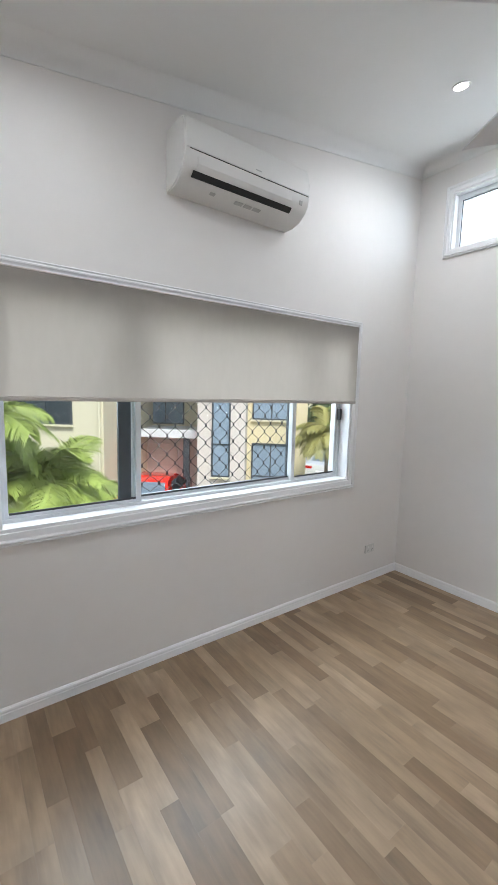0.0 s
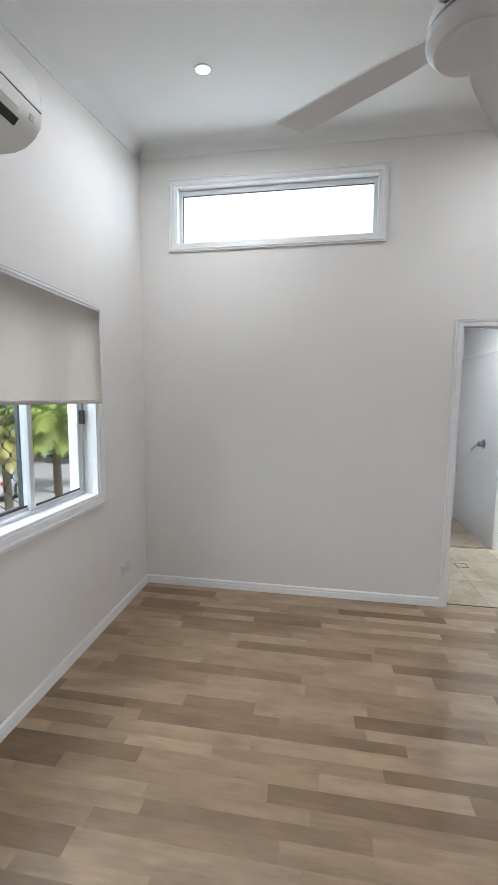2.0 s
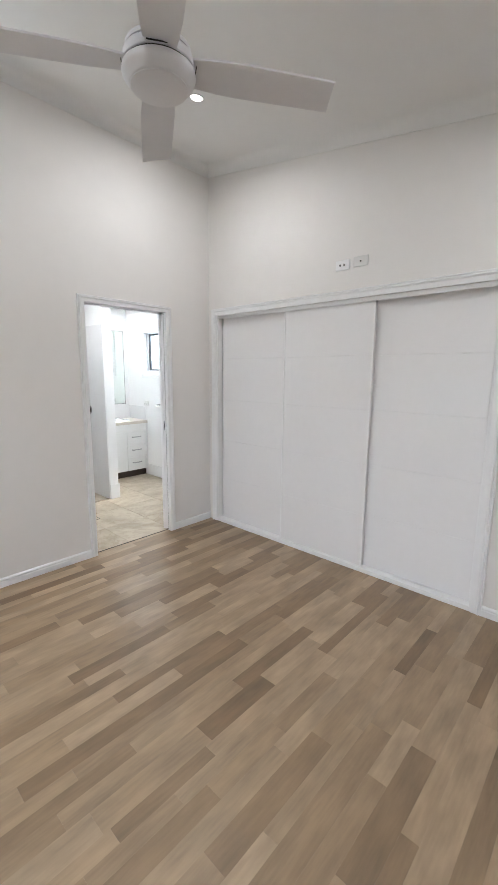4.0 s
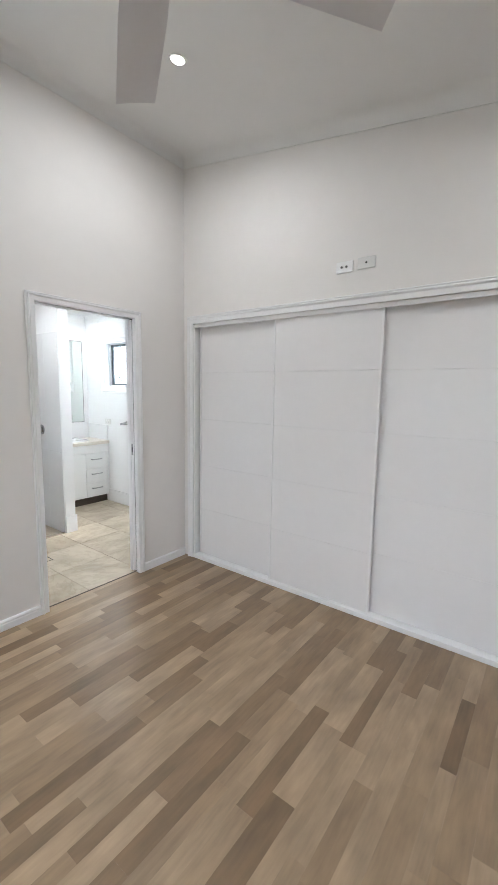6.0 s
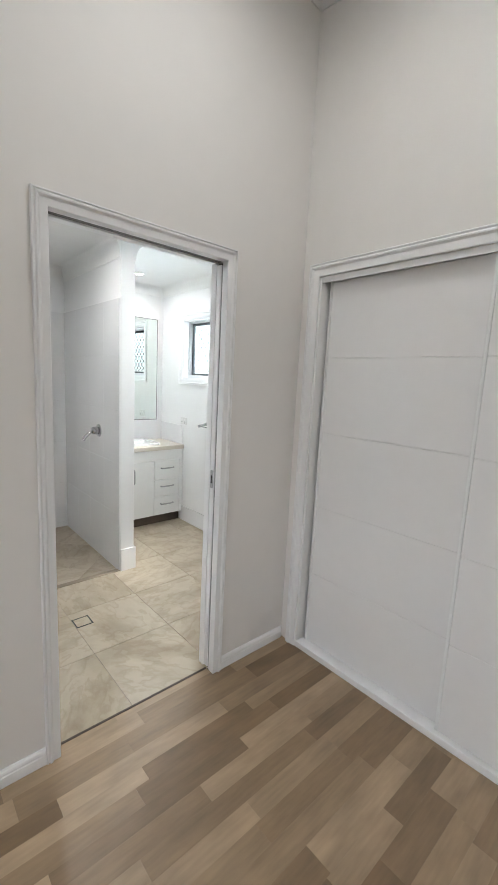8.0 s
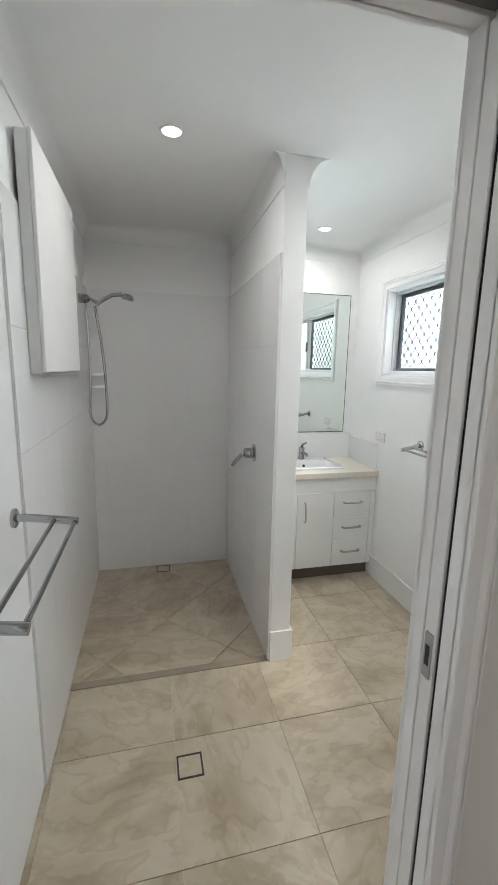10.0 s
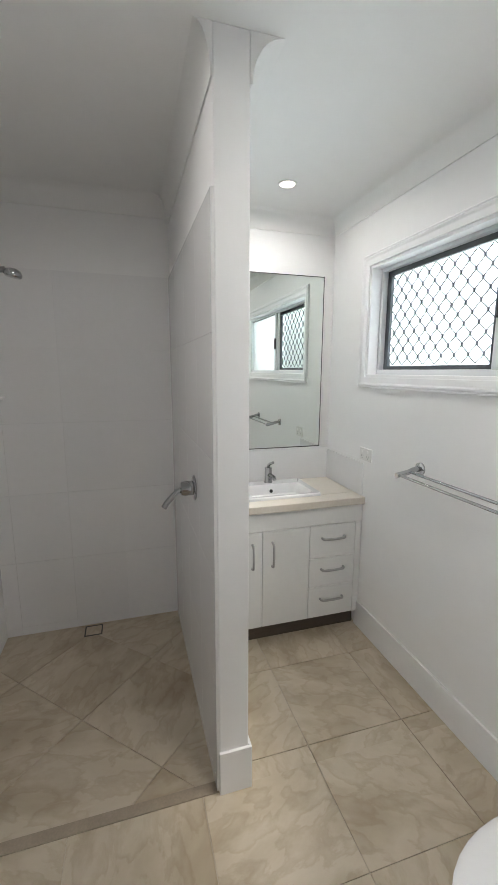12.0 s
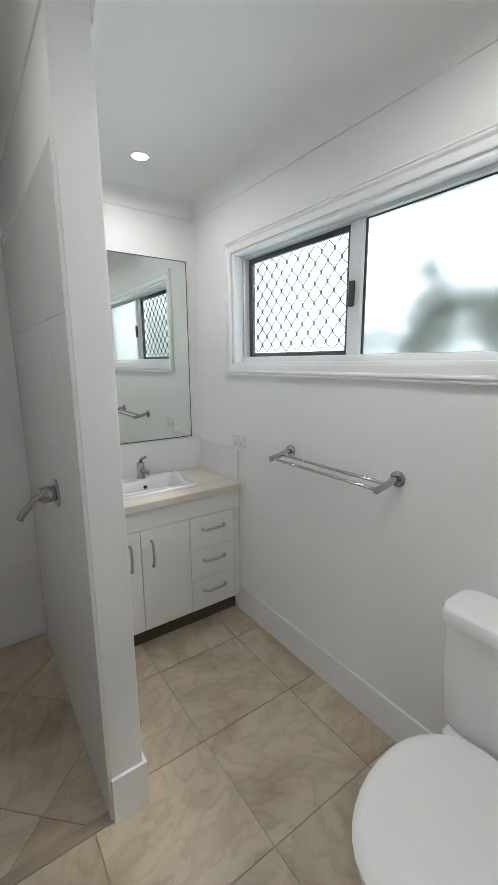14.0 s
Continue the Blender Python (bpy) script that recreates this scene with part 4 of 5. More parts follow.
rings = [ring(SX0, SX1, SY0, SY1, 0.8215, 0.014), ring(SX0, SX1, SY0, SY1, 0.834, 0.014), ring(SX0 + 0.006, SX1 - 0.006, SY0 + 0.006, SY1 - 0.006, 0.840, 0.012),
         ring(SX0 + 0.030, SX1 - 0.085, SY0 + 0.040, SY1 - 0.040, 0.838, 0.02), ring(SX0 + 0.036, SX1 - 0.091, SY0 + 0.046, SY1 - 0.046, 0.825, 0.022),
         ring(SX0 + 0.055, SX1 - 0.105, SY0 + 0.075, SY1 - 0.075, 0.745, 0.04), ring(SX0 + 0.085, SX1 - 0.130, SY0 + 0.12, SY1 - 0.12, 0.730, 0.04)]
vr = [[bm.verts.new(p) for p in r] for r in rings]
for u, v in zip(vr, vr[1:]):
    for k in range(len(u)):
        bm.faces.new((u[k], u[(k + 1) % len(u)], v[(k + 1) % len(u)], v[k]))
bm.faces.new(vr[-1])
part("bowl", bm, M_CERAMIC, basin, smooth=True)
part("overflow_hole", lathe([(0.011, 0.001), (0.011, -0.002)], 18, (SX1 - 0.0985, -0.8175, 0.797), Matrix.Rotation(radians(-80), 3, "Y")), M_GROOVE, basin, "dark overflow hole")
part("plug_waste", lathe([(0.022, 0.0), (0.022, 0.004), (0.018, 0.006)], 20, (6.16, -0.8175, 0.7302)), M_CHROME, basin, smooth=True)

tap = thing("basin_tap", "chrome single-lever mixer tap on the basin", "tap")
TX, TY = SX1 - 0.040, -0.8175
part("base", lathe([(0.026, 0.839), (0.026, 0.846), (0.0235, 0.850), (0.0225, 0.930), (0.021, 0.936), (0.012, 0.938)], 24, (TX, TY, 0)), M_CHROME, tap, smooth=True)
part("spout", tube([(TX - 0.010, TY, 0.888), (TX - 0.055, TY, 0.898), (TX - 0.105, TY, 0.897), (TX - 0.118, TY, 0.885)], 0.0115, 12), M_CHROME, tap, smooth=True)
part("lever", tube([(TX, TY, 0.938), (TX - 0.006, TY, 0.952), (TX - 0.035, TY, 0.968), (TX - 0.085, TY, 0.984)], 0.009, 10), M_CHROME, tap, smooth=True)

mir = thing("mirror", "large frameless wall mirror with a thin dark edge above the vanity", "mirror")
MY0, MY1, MZ0, MZ1 = -1.206, FIN[2] - 0.004, 1.042, 2.117
part("glass", box(BATH_E - 0.0065, BATH_E - 0.0025, MY0 + 0.003, MY1, MZ0 + 0.003, MZ1 - 0.003), M_MIRROR, mir)
bm = box(BATH_E - 0.0068, BATH_E - 0.0005, MY0 - 0.002, MY0 + 0.003, MZ0 - 0.002, MZ1 + 0.002)
add_box(bm, BATH_E - 0.0068, BATH_E - 0.0005, MY0 + 0.003, MY1, MZ0 - 0.002, MZ0 + 0.003)
add_box(bm, BATH_E - 0.0068, BATH_E - 0.0005, MY0 + 0.003, MY1, MZ1 - 0.003, MZ1 + 0.002)
part("edge", bm, M_BLACK, mir, "thin dark edge")

# towel rails


def towel_rail(length, out=0.0):
    """Double rail along x with its wall at y = 0, standing out to +y."""
    t = thing("towel_rail", "chrome double towel rail with round wall plates", "towel rail")
    for x in (0.0, length):
        part("wall_plate", lathe([(0.030, 0.0), (0.030, 0.008), (0.026, 0.011), (0.012, 0.011)], 24, (x, 0, 0), Matrix.Rotation(radians(-90), 3, "X")), M_CHROME, t, smooth=True)
        part("arm", tube([(x, 0.010, 0), (x, 0.035, 0.0), (x, 0.070 + out, -0.012), (x, 0.130 + out, -0.022)], 0.0125, 14), M_CHROME, t, smooth=True)
    for y, z in ((0.062 + out, -0.010), (0.120 + out, -0.020)):
        part("rail", tube([(0.0, y, z), (length, y, z)], 0.0065, 10), M_CHROME, t, smooth=True)
    return t


rail = towel_rail(0.600)
rail.matrix_world = pose(4.905, BATH_S, 1.090)
towel_rail(0.55, 0.055).matrix_world = pose(4.66, BATH_N, 1.075, 0, 0, 180)

# shower
mixer = thing("shower_mixer", "chrome shower mixer with a lever on the tiled fin wall", "tap")
ry = Matrix.Rotation(radians(-90), 3, "X")
MX, MZ = 5.592, 1.059
part("wall_plate", lathe([(0.052, 0.0), (0.052, 0.004), (0.046, 0.009), (0.026, 0.010)], 32, (MX, FIN[3] + 0.0105, MZ), ry), M_CHROME, mixer, smooth=True)
part("cartridge", lathe([(0.030, 0.010), (0.030, 0.046), (0.026, 0.058), (0.010, 0.060)], 24, (MX, FIN[3] + 0.0105, MZ), ry), M_CHROME, mixer, smooth=True)
part("lever", tube([(MX, FIN[3] + 0.055, MZ), (MX - 0.004, FIN[3] + 0.085, MZ - 0.012), (MX - 0.008, FIN[3] + 0.125, MZ - 0.050), (MX - 0.010, FIN[3] + 0.140, MZ - 0.072)], 0.0120, 12), M_CHROME, mixer, smooth=True)

sh = thing("hand_shower", "chrome hand shower on a wall bracket with a hanging hose", "shower")
AX, AZ = 6.060, 1.930
part("wall_bracket", lathe([(0.028, 0.0), (0.028, 0.030), (0.024, 0.055), (0.014, 0.062)], 24, (AX, BATH_N - 0.0105, AZ), Matrix.Rotation(radians(90), 3, "X")), M_CHROME, sh, smooth=True)
part("holder", tube([(AX, BATH_N - 0.070, AZ), (AX, BATH_N - 0.095, AZ - 0.012), (AX, BATH_N - 0.118, AZ - 0.020)], 0.010, 12), M_CHROME, sh, smooth=True)
part("handle", tube([(AX, BATH_N - 0.108, AZ - 0.034), (AX, BATH_N - 0.150, AZ - 0.002), (AX - 0.01, BATH_N - 0.205, AZ + 0.026), (AX - 0.02, BATH_N - 0.262, AZ + 0.032)], 0.0125, 14), M_CHROME, sh, smooth=True)
part("spray_head", lathe([(0.014, 0.030), (0.028, 0.024), (0.036, 0.010), (0.036, 0.0), (0.030, -0.006), (0.010, -0.007)], 24, (AX - 0.025, BATH_N - 0.292, AZ + 0.006), Matrix.Rotation(radians(12), 3, "X")), M_CHROME, sh, smooth=True)
hose = []
for k in range(33):
    s = k / 32
    if s < 0.40:
        u = s / 0.40
        hose.append((AX - 0.02 * u, BATH_N - 0.046 - 0.012 * math.sin(u * 3.0), AZ - 0.030 - 0.645 * u))
    elif s < 0.60:
        a = math.pi * (s - 0.40) / 0.20
        hose.append((AX - 0.02, BATH_N - 0.098 + 0.052 * math.cos(a), AZ - 0.675 - 0.085 * math.sin(a)))
    else:
        u = (s - 0.60) / 0.40
        hose.append((AX - 0.02 * (1 - u), BATH_N - 0.150 + 0.050 * u ** 1.3 - 0.01 * math.sin(u * math.pi), AZ - 0.675 + 0.635 * u))
part("hose", tube(hose, 0.0082, 8), M_CHROME, sh, "flexible metal hose", smooth=True)

soap = thing("soap_shelf", "white ceramic corner soap holder in the shower", "soap holder")
for zz, dd in ((1.470, 0.090), (1.385, 0.105)):
    bm = bmesh.new()
    pts = [(BATH_E - 0.0105, BATH_N - 0.0105)] + [(BATH_E - 0.0105 - dd * math.sin(a), BATH_N - 0.0105 - dd * math.cos(a)) for a in [k / 8 * math.pi / 2 for k in range(9)]]
    lo, hi = [bm.verts.new((x, y, zz)) for x, y in pts], [bm.verts.new((x, y, zz + 0.018)) for x, y in pts]
    for k in range(len(pts)):
        bm.faces.new((lo[k], lo[(k + 1) % len(pts)], hi[(k + 1) % len(pts)], hi[k]))
    bm.faces.new(lo), bm.faces.new(hi)
    part("tray", bm, M_CERAMIC, soap)


def floor_drain(x, y, s=0.05):
    d = thing("floor_drain", "square tile-insert floor drain with a dark slot frame", "drain", "tile-insert floor drains")
    bm = bmesh.new()
    for a in ((-s, s, -s, -s + 0.007), (-s, s, s - 0.007, s), (-s, -s + 0.007, -s + 0.007, s - 0.007), (s - 0.007, s, -s + 0.007, s - 0.007)):
        add_box(bm, x + a[0], x + a[1], y + a[2], y + a[3], 0.0002, 0.0022)
    part("slot_frame", bm, M_BLACK, d)
    part("insert", box(x - s + 0.008, x + s - 0.008, y - s + 0.008, y + s - 0.008, 0.0002, 0.0016), M_STONE, d)
    return d


floor_drain(4.709, 0.224)
floor_drain(6.349, 0.273)

# shallow blind-like panel on the shower-side wall, built as a closed box
wpanel = thing("wall_panel", "shallow white blind-like panel hung on the tiled wall beside the shower", "wall cabinet")
part("body", box(4.925, 5.635, BATH_N - 0.050, BATH_N - 0.0105, 1.500, 2.270, 0.003), M_LAMINATE, wpanel)
part("door", box(4.920, 5.640, BATH_N - 0.064, BATH_N - 0.051, 1.508, 2.275, 0.003), M_BATHWALL, wpanel)
part("bottom_rail", box(4.920, 5.640, BATH_N - 0.064, BATH_N - 0.051, 1.492, 1.507, 0.002), M_BRUSHED, wpanel, "grey metal bottom rail")

# ---- toilet ----
CX = 4.425
wc = thing("toilet", "white ceramic close-coupled toilet with its lid closed", "toilet")


def oval(cx, y0, y1, w, z, n=36, sq=2.1):
    """An egg-shaped ring, square-ish at the back (y0) and round at the front (y1)."""
    out = []
    for k in range(n):
        a = k * math.tau / n
        c, s = math.cos(a), math.sin(a)
        e = 2 / (2.0 if s > 0 else sq)
        px = math.copysign(abs(c) ** e, c) * w / 2
        py = math.copysign(abs(s) ** e, s)
        mid = y0 + (y1 - y0) * 0.42
        out.append((cx + px, mid + (py * (y1 - mid) if s > 0 else py * (mid - y0)), z))
    return out


def loft(rings, cap=True):
    bm = bmesh.new()
    vs = [[bm.verts.new(p) for p in r] for r in rings]
    for u, v in zip(vs, vs[1:]):
        for k in range(len(u)):
            bm.faces.new((u[k], u[(k + 1) % len(u)], v[(k + 1) % len(u)], v[k]))
    if cap:
        bm.faces.new(vs[0]), bm.faces.new(vs[-1])
    return bm


def rect_ring(x0, x1, y0, y1, z, r):
    return ring(x0, x1, y0, y1, z, r, 6)


part("pan", loft([oval(CX, -1.15, -0.72, 0.22, 0.0), oval(CX, -1.15, -0.72, 0.215, 0.03), oval(CX, -1.14, -0.76, 0.20, 0.12), oval(CX, -1.14, -0.70, 0.25, 0.24),
                  oval(CX, -1.12, -0.62, 0.33, 0.33), oval(CX, -1.12, -0.590, 0.355, 0.375), oval(CX, -1.12, -0.588, 0.355, 0.390), oval(CX, -1.11, -0.60, 0.33, 0.396)]), M_CERAMIC, wc, smooth=True)
part("seat", loft([oval(CX, -1.078, -0.578, 0.348, 0.397), oval(CX, -1.086, -0.572, 0.362, 0.400), oval(CX, -1.086, -0.572, 0.362, 0.409), oval(CX, -1.080, -0.577, 0.352, 0.412)]), M_CERAMIC, wc, smooth=True)
part("lid", loft([oval(CX, -1.078, -0.576, 0.350, 0.4135), oval(CX, -1.088, -0.568, 0.366, 0.416), oval(CX, -1.088, -0.568, 0.366, 0.424), oval(CX, -1.082, -0.575, 0.354, 0.431),
                  oval(CX, -1.040, -0.60, 0.31, 0.436), oval(CX, -0.99, -0.66, 0.22, 0.438)]), M_CERAMIC, wc, smooth=True)
part("hinge", tube([(CX - 0.085, -1.078, 0.414), (CX + 0.085, -1.078, 0.414)], 0.009, 10), M_CERAMIC, wc, smooth=True)
part("pan_shelf", loft([rect_ring(CX - 0.12, CX + 0.12, -1.270, -1.06, 0.30, 0.03), rect_ring(CX - 0.142, CX + 0.142, -1.272, -1.065, 0.395, 0.03), rect_ring(CX - 0.138, CX + 0.138, -1.272, -1.07, 0.402, 0.03)]), M_CERAMIC, wc, smooth=True)
part("cistern", loft([rect_ring(CX - 0.150, CX + 0.150, -1.262, -1.105, 0.403, 0.04), rect_ring(CX - 0.172, CX + 0.172, -1.264, -1.098, 0.430, 0.045),
                      rect_ring(CX - 0.182, CX + 0.182, -1.265, -1.092, 0.60, 0.05), rect_ring(CX - 0.184, CX + 0.184, -1.265, -1.088, 0.750, 0.05)]), M_CERAMIC, wc, smooth=True)
cl = part("cistern_lid", loft([rect_ring(CX - 0.186, CX + 0.186, -1.266, -1.086, 0.7505, 0.05), rect_ring(CX - 0.196, CX + 0.196, -1.268, -1.078, 0.757, 0.058),
                          rect_ring(CX - 0.198, CX + 0.198, -1.268, -1.076, 0.785, 0.06), rect_ring(CX - 0.190, CX + 0.190, -1.266, -1.083, 0.798, 0.055),
                          rect_ring(CX - 0.160, CX + 0.160, -1.25, -1.11, 0.802, 0.04)]), M_CERAMIC, wc, smooth=True)
part("flush_button", lathe([(0.030, 0.0), (0.030, 0.006), (0.026, 0.008), (0.005, 0.008)], 24, (CX, -1.18, 0.802)), M_CHROME, cl, "chrome flush button", smooth=True)

# ---- outside: ground, driveway, houses, cars, palms ----
GZ = -2.75
M_CONC = mat("driveway_concrete", (0.30, 0.29, 0.275), 0.8, vary=0.10, scale=0.8, bump=0.2, bump_scale=60)
M_LAWN = mat("grass", (0.10, 0.13, 0.05), 0.9, vary=0.35, scale=1.5, bump=0.4, bump_scale=30)
M_CREAM = mat("cream_render", (0.64, 0.585, 0.42), 0.85, vary=0.04, scale=0.9, bump=0.15, bump_scale=60)
M_YELLOW = mat("yellow_render", (0.66, 0.565, 0.35), 0.85, vary=0.04, scale=0.9, bump=0.15, bump_scale=60)
M_PINKISH = mat("pale_pink_render", (0.62, 0.55, 0.49), 0.85, vary=0.04, scale=0.9, bump=0.15, bump_scale=60)
M_GARAGE = mat("beige_garage_door", (0.66, 0.57, 0.49), 0.5, vary=0.03, scale=2)
M_PANEGREY = mat("window_glass_outside", (0.24, 0.30, 0.37), 0.08, vary=0.15, scale=1.2)
M_PANEDARK = mat("dark_window_glass", (0.035, 0.045, 0.055), 0.08, vary=0.2, scale=1.2)
M_ROOF = mat("roof_sheeting", (0.30, 0.29, 0.27), 0.5, vary=0.06, scale=2)
M_REDCAR = mat("red_car_paint", (0.62, 0.030, 0.018), 0.22, vary=0.03, scale=3, coat=0.8)
M_SILVER = mat("silver_car_paint", (0.60, 0.62, 0.65), 0.25, metal=0.3, vary=0.03, scale=3, coat=0.8)
M_TYRE = mat("tyre_rubber", (0.02, 0.02, 0.02), 0.85)
M_TAIL = mat("red_lens", (0.40, 0.01, 0.01), 0.15)
M_TRUNK = mat("palm_trunk", (0.20, 0.165, 0.12), 0.9, vary=0.25, scale=6, bump=0.6, bump_scale=25, stretch=(1, 1, 4))
M_FROND = mat("palm_frond", (0.29, 0.36, 0.075), 0.55, vary=0.40, scale=2.2, per_object=0.15)
M_FROND2 = mat("olive_palm_frond", (0.36, 0.33, 0.095), 0.55, vary=0.40, scale=2.2, per_object=0.15)
M_SHRUB = mat("green_shrub_leaf", (0.17, 0.21, 0.06), 0.6, vary=0.5, scale=3)
M_SHRUB2 = mat("reddish_shrub_leaf", (0.33, 0.12, 0.07), 0.6, vary=0.5, scale=3)
M_TREE = mat("far_tree_leaf", (0.055, 0.085, 0.025), 0.7, vary=0.5, scale=1)

bm = bmesh.new()
for v in ((-600, -600), (600, -600), (600, 600), (-600, 600)):
    bm.verts.new((*v, GZ - 0.02))
bm.faces.new(bm.verts[:])
solo("ground", bm, M_LAWN, "grass ground around the houses", "ground", kind="structure")

OUT = pose(0.767, 0.867, GZ, 0, 0, -41.0)          # the street's own axes: x along the facades, y away from the window


def out_thing(name, label, category, group="", kind=""):
    t = thing(name, label, category, group, kind)
    t.matrix_world = OUT
    return t


road = out_thing("road", "pale concrete driveway between the houses", "driveway", kind="structure")
part("slab", box(-12, 26, 8.0, 12.6, -0.015, 0.0, 0.005), M_CONC, road)
part("slab", box(0.9, 9.5, 12.61, 44, -0.015, 0.0, 0.005), M_CONC, road)
part("kerb", box(-12, 26, 7.84, 7.99, -0.015, 0.09, 0.02), M_CONC, road)


def facade_window(parent, x0, x1, y, z0, z1, material, bars=1, cross=None):
    """A recessed pane in a frame on a facade that faces -y."""
    w = part("window", box(x0, x1, y - 0.012, y + 0.010, z0, z1), material, parent)
    bm = bmesh.new()
    f = 0.05
    for a in ((x0 - f, x1 + f, z0 - f, z0), (x0 - f, x1 + f, z1, z1 + f), (x0 - f, x0, z0, z1), (x1, x1 + f, z0, z1)):
        add_box(bm, a[0], a[1], y - 0.05, y + 0.004, a[2], a[3])
    for k in range(1, bars + 1):
        xx = x0 + (x1 - x0) * k / (bars + 1)
        add_box(bm, xx - 0.02, xx + 0.02, y - 0.04, y - 0.012, z0, z1)
    if cross:
        add_box(bm, x0, x1, y - 0.038, y - 0.012, cross - 0.02, cross + 0.02)
    part("window_frame", bm, M_DARKFRAME, w)
    part("window_sill", box(x0 - 0.08, x1 + 0.08, y - 0.09, y + 0.004, z0 - f - 0.06, z0 - f), M_CREAM, w)
    return w


# cream house on the near side
h1 = out_thing("house", "cream rendered two-storey house with dark windows", "house")
part("wall", box(-12.5, -5.40, 11.6, 18.0, 0, 6.0, 0.01), M_CREAM, h1)
part("roof", box(-12.9, -5.0, 11.2, 18.4, 6.0, 6.25, 0.02), M_ROOF, h1)
facade_window(h1, -8.00, -6.40, 11.6, 3.28, 5.0, M_PANEDARK)
facade_window(h1, -6.95, -6.36, 11.6, 0.70, 2.05, M_PANEGREY, 0)
part("downpipe", tube([(-5.50, 11.53, 0.0), (-5.50, 11.53, 6.0)], 0.045, 8), M_CREAM, h1)

# pale house with carport and balcony slab
h2 = out_thing("house", "pale rendered townhouse with a balcony over its garage", "house")
part("wall", box(-8.0, -2.92, 15.55, 22.0, 0, 2.598, 0.01), M_PINKISH, h2)
part("wall", box(-8.0, -2.92, 16.2, 22.0, 2.903, 6.0, 0.01), M_CREAM, h2)
part("wall", box(-2.919, -1.32, 13.2, 22.0, 0, 6.0, 0.01), M_PINKISH, h2)
part("balcony_slab", box(-6.60, -2.925, 14.5, 16.19, 2.60, 2.90, 0.01), M_ALU, h2, "white balcony slab")
part("post", box(-3.74, -3.52, 14.6, 14.80, 0, 2.598, 0.01), M_DARKFRAME, h2)
g = part("garage_door", box(-6.15, -4.20, 15.50, 15.548, 0, 2.25), M_GARAGE, h2)
for k in range(5):
    part("panel", box(-6.14, -4.21, 15.485, 15.499, 0.02 + 0.445 * k, 0.452 + 0.445 * k, 0.004), M_GARAGE, g)
facade_window(h2, -6.30, -4.15, 16.2, 3.02, 5.2, M_PANEGREY, 2)
part("balcony_rail", tube([(-6.5, 14.6, 4.1), (-2.95, 14.6, 4.1)], 0.025, 8), M_ALU, h2)
facade_window(h2, -2.38, -1.86, 13.2, 1.55, 5.0, M_PANEGREY, 0, 2.60)
part("roof", box(-5.6, -1.0, 12.9, 22.4, 6.0, 6.25, 0.02), M_ROOF, h2)

# yellow house further back
h3 = out_thing("house", "yellow rendered townhouse with grey-blue windows", "house")
part("wall", box(-1.319, 0.72, 13.9, 20.5, 0, 6.0, 0.01), M_YELLOW, h3)
part("roof", box(-0.98, 1.1, 13.5, 20.9, 6.0, 6.25, 0.02), M_ROOF, h3)
facade_window(h3, -1.10, 0.12, 13.9, 3.46, 4.9, M_PANEGREY, 1)
facade_window(h3, -1.10, 0.12, 13.9, 1.00, 2.55, M_PANEGREY, 1, 1.45)

h4 = out_thing("house", "far cream house at the end of the driveway", "house")
part("wall", box(-1.0, 5.0, 44.0, 52.0, 0, 5.6, 0.02), M_CREAM, h4)
part("roof", box(-1.4, 5.4, 43.6, 52.4, 5.6, 5.9, 0.02), M_ROOF, h4)
facade_window(h4, 0.0, 1.6, 44.0, 3.2, 4.6, M_PANEDARK)
facade_window(h4, 2.4, 4.0, 44.0, 0.8, 2.2, M_PANEDARK)


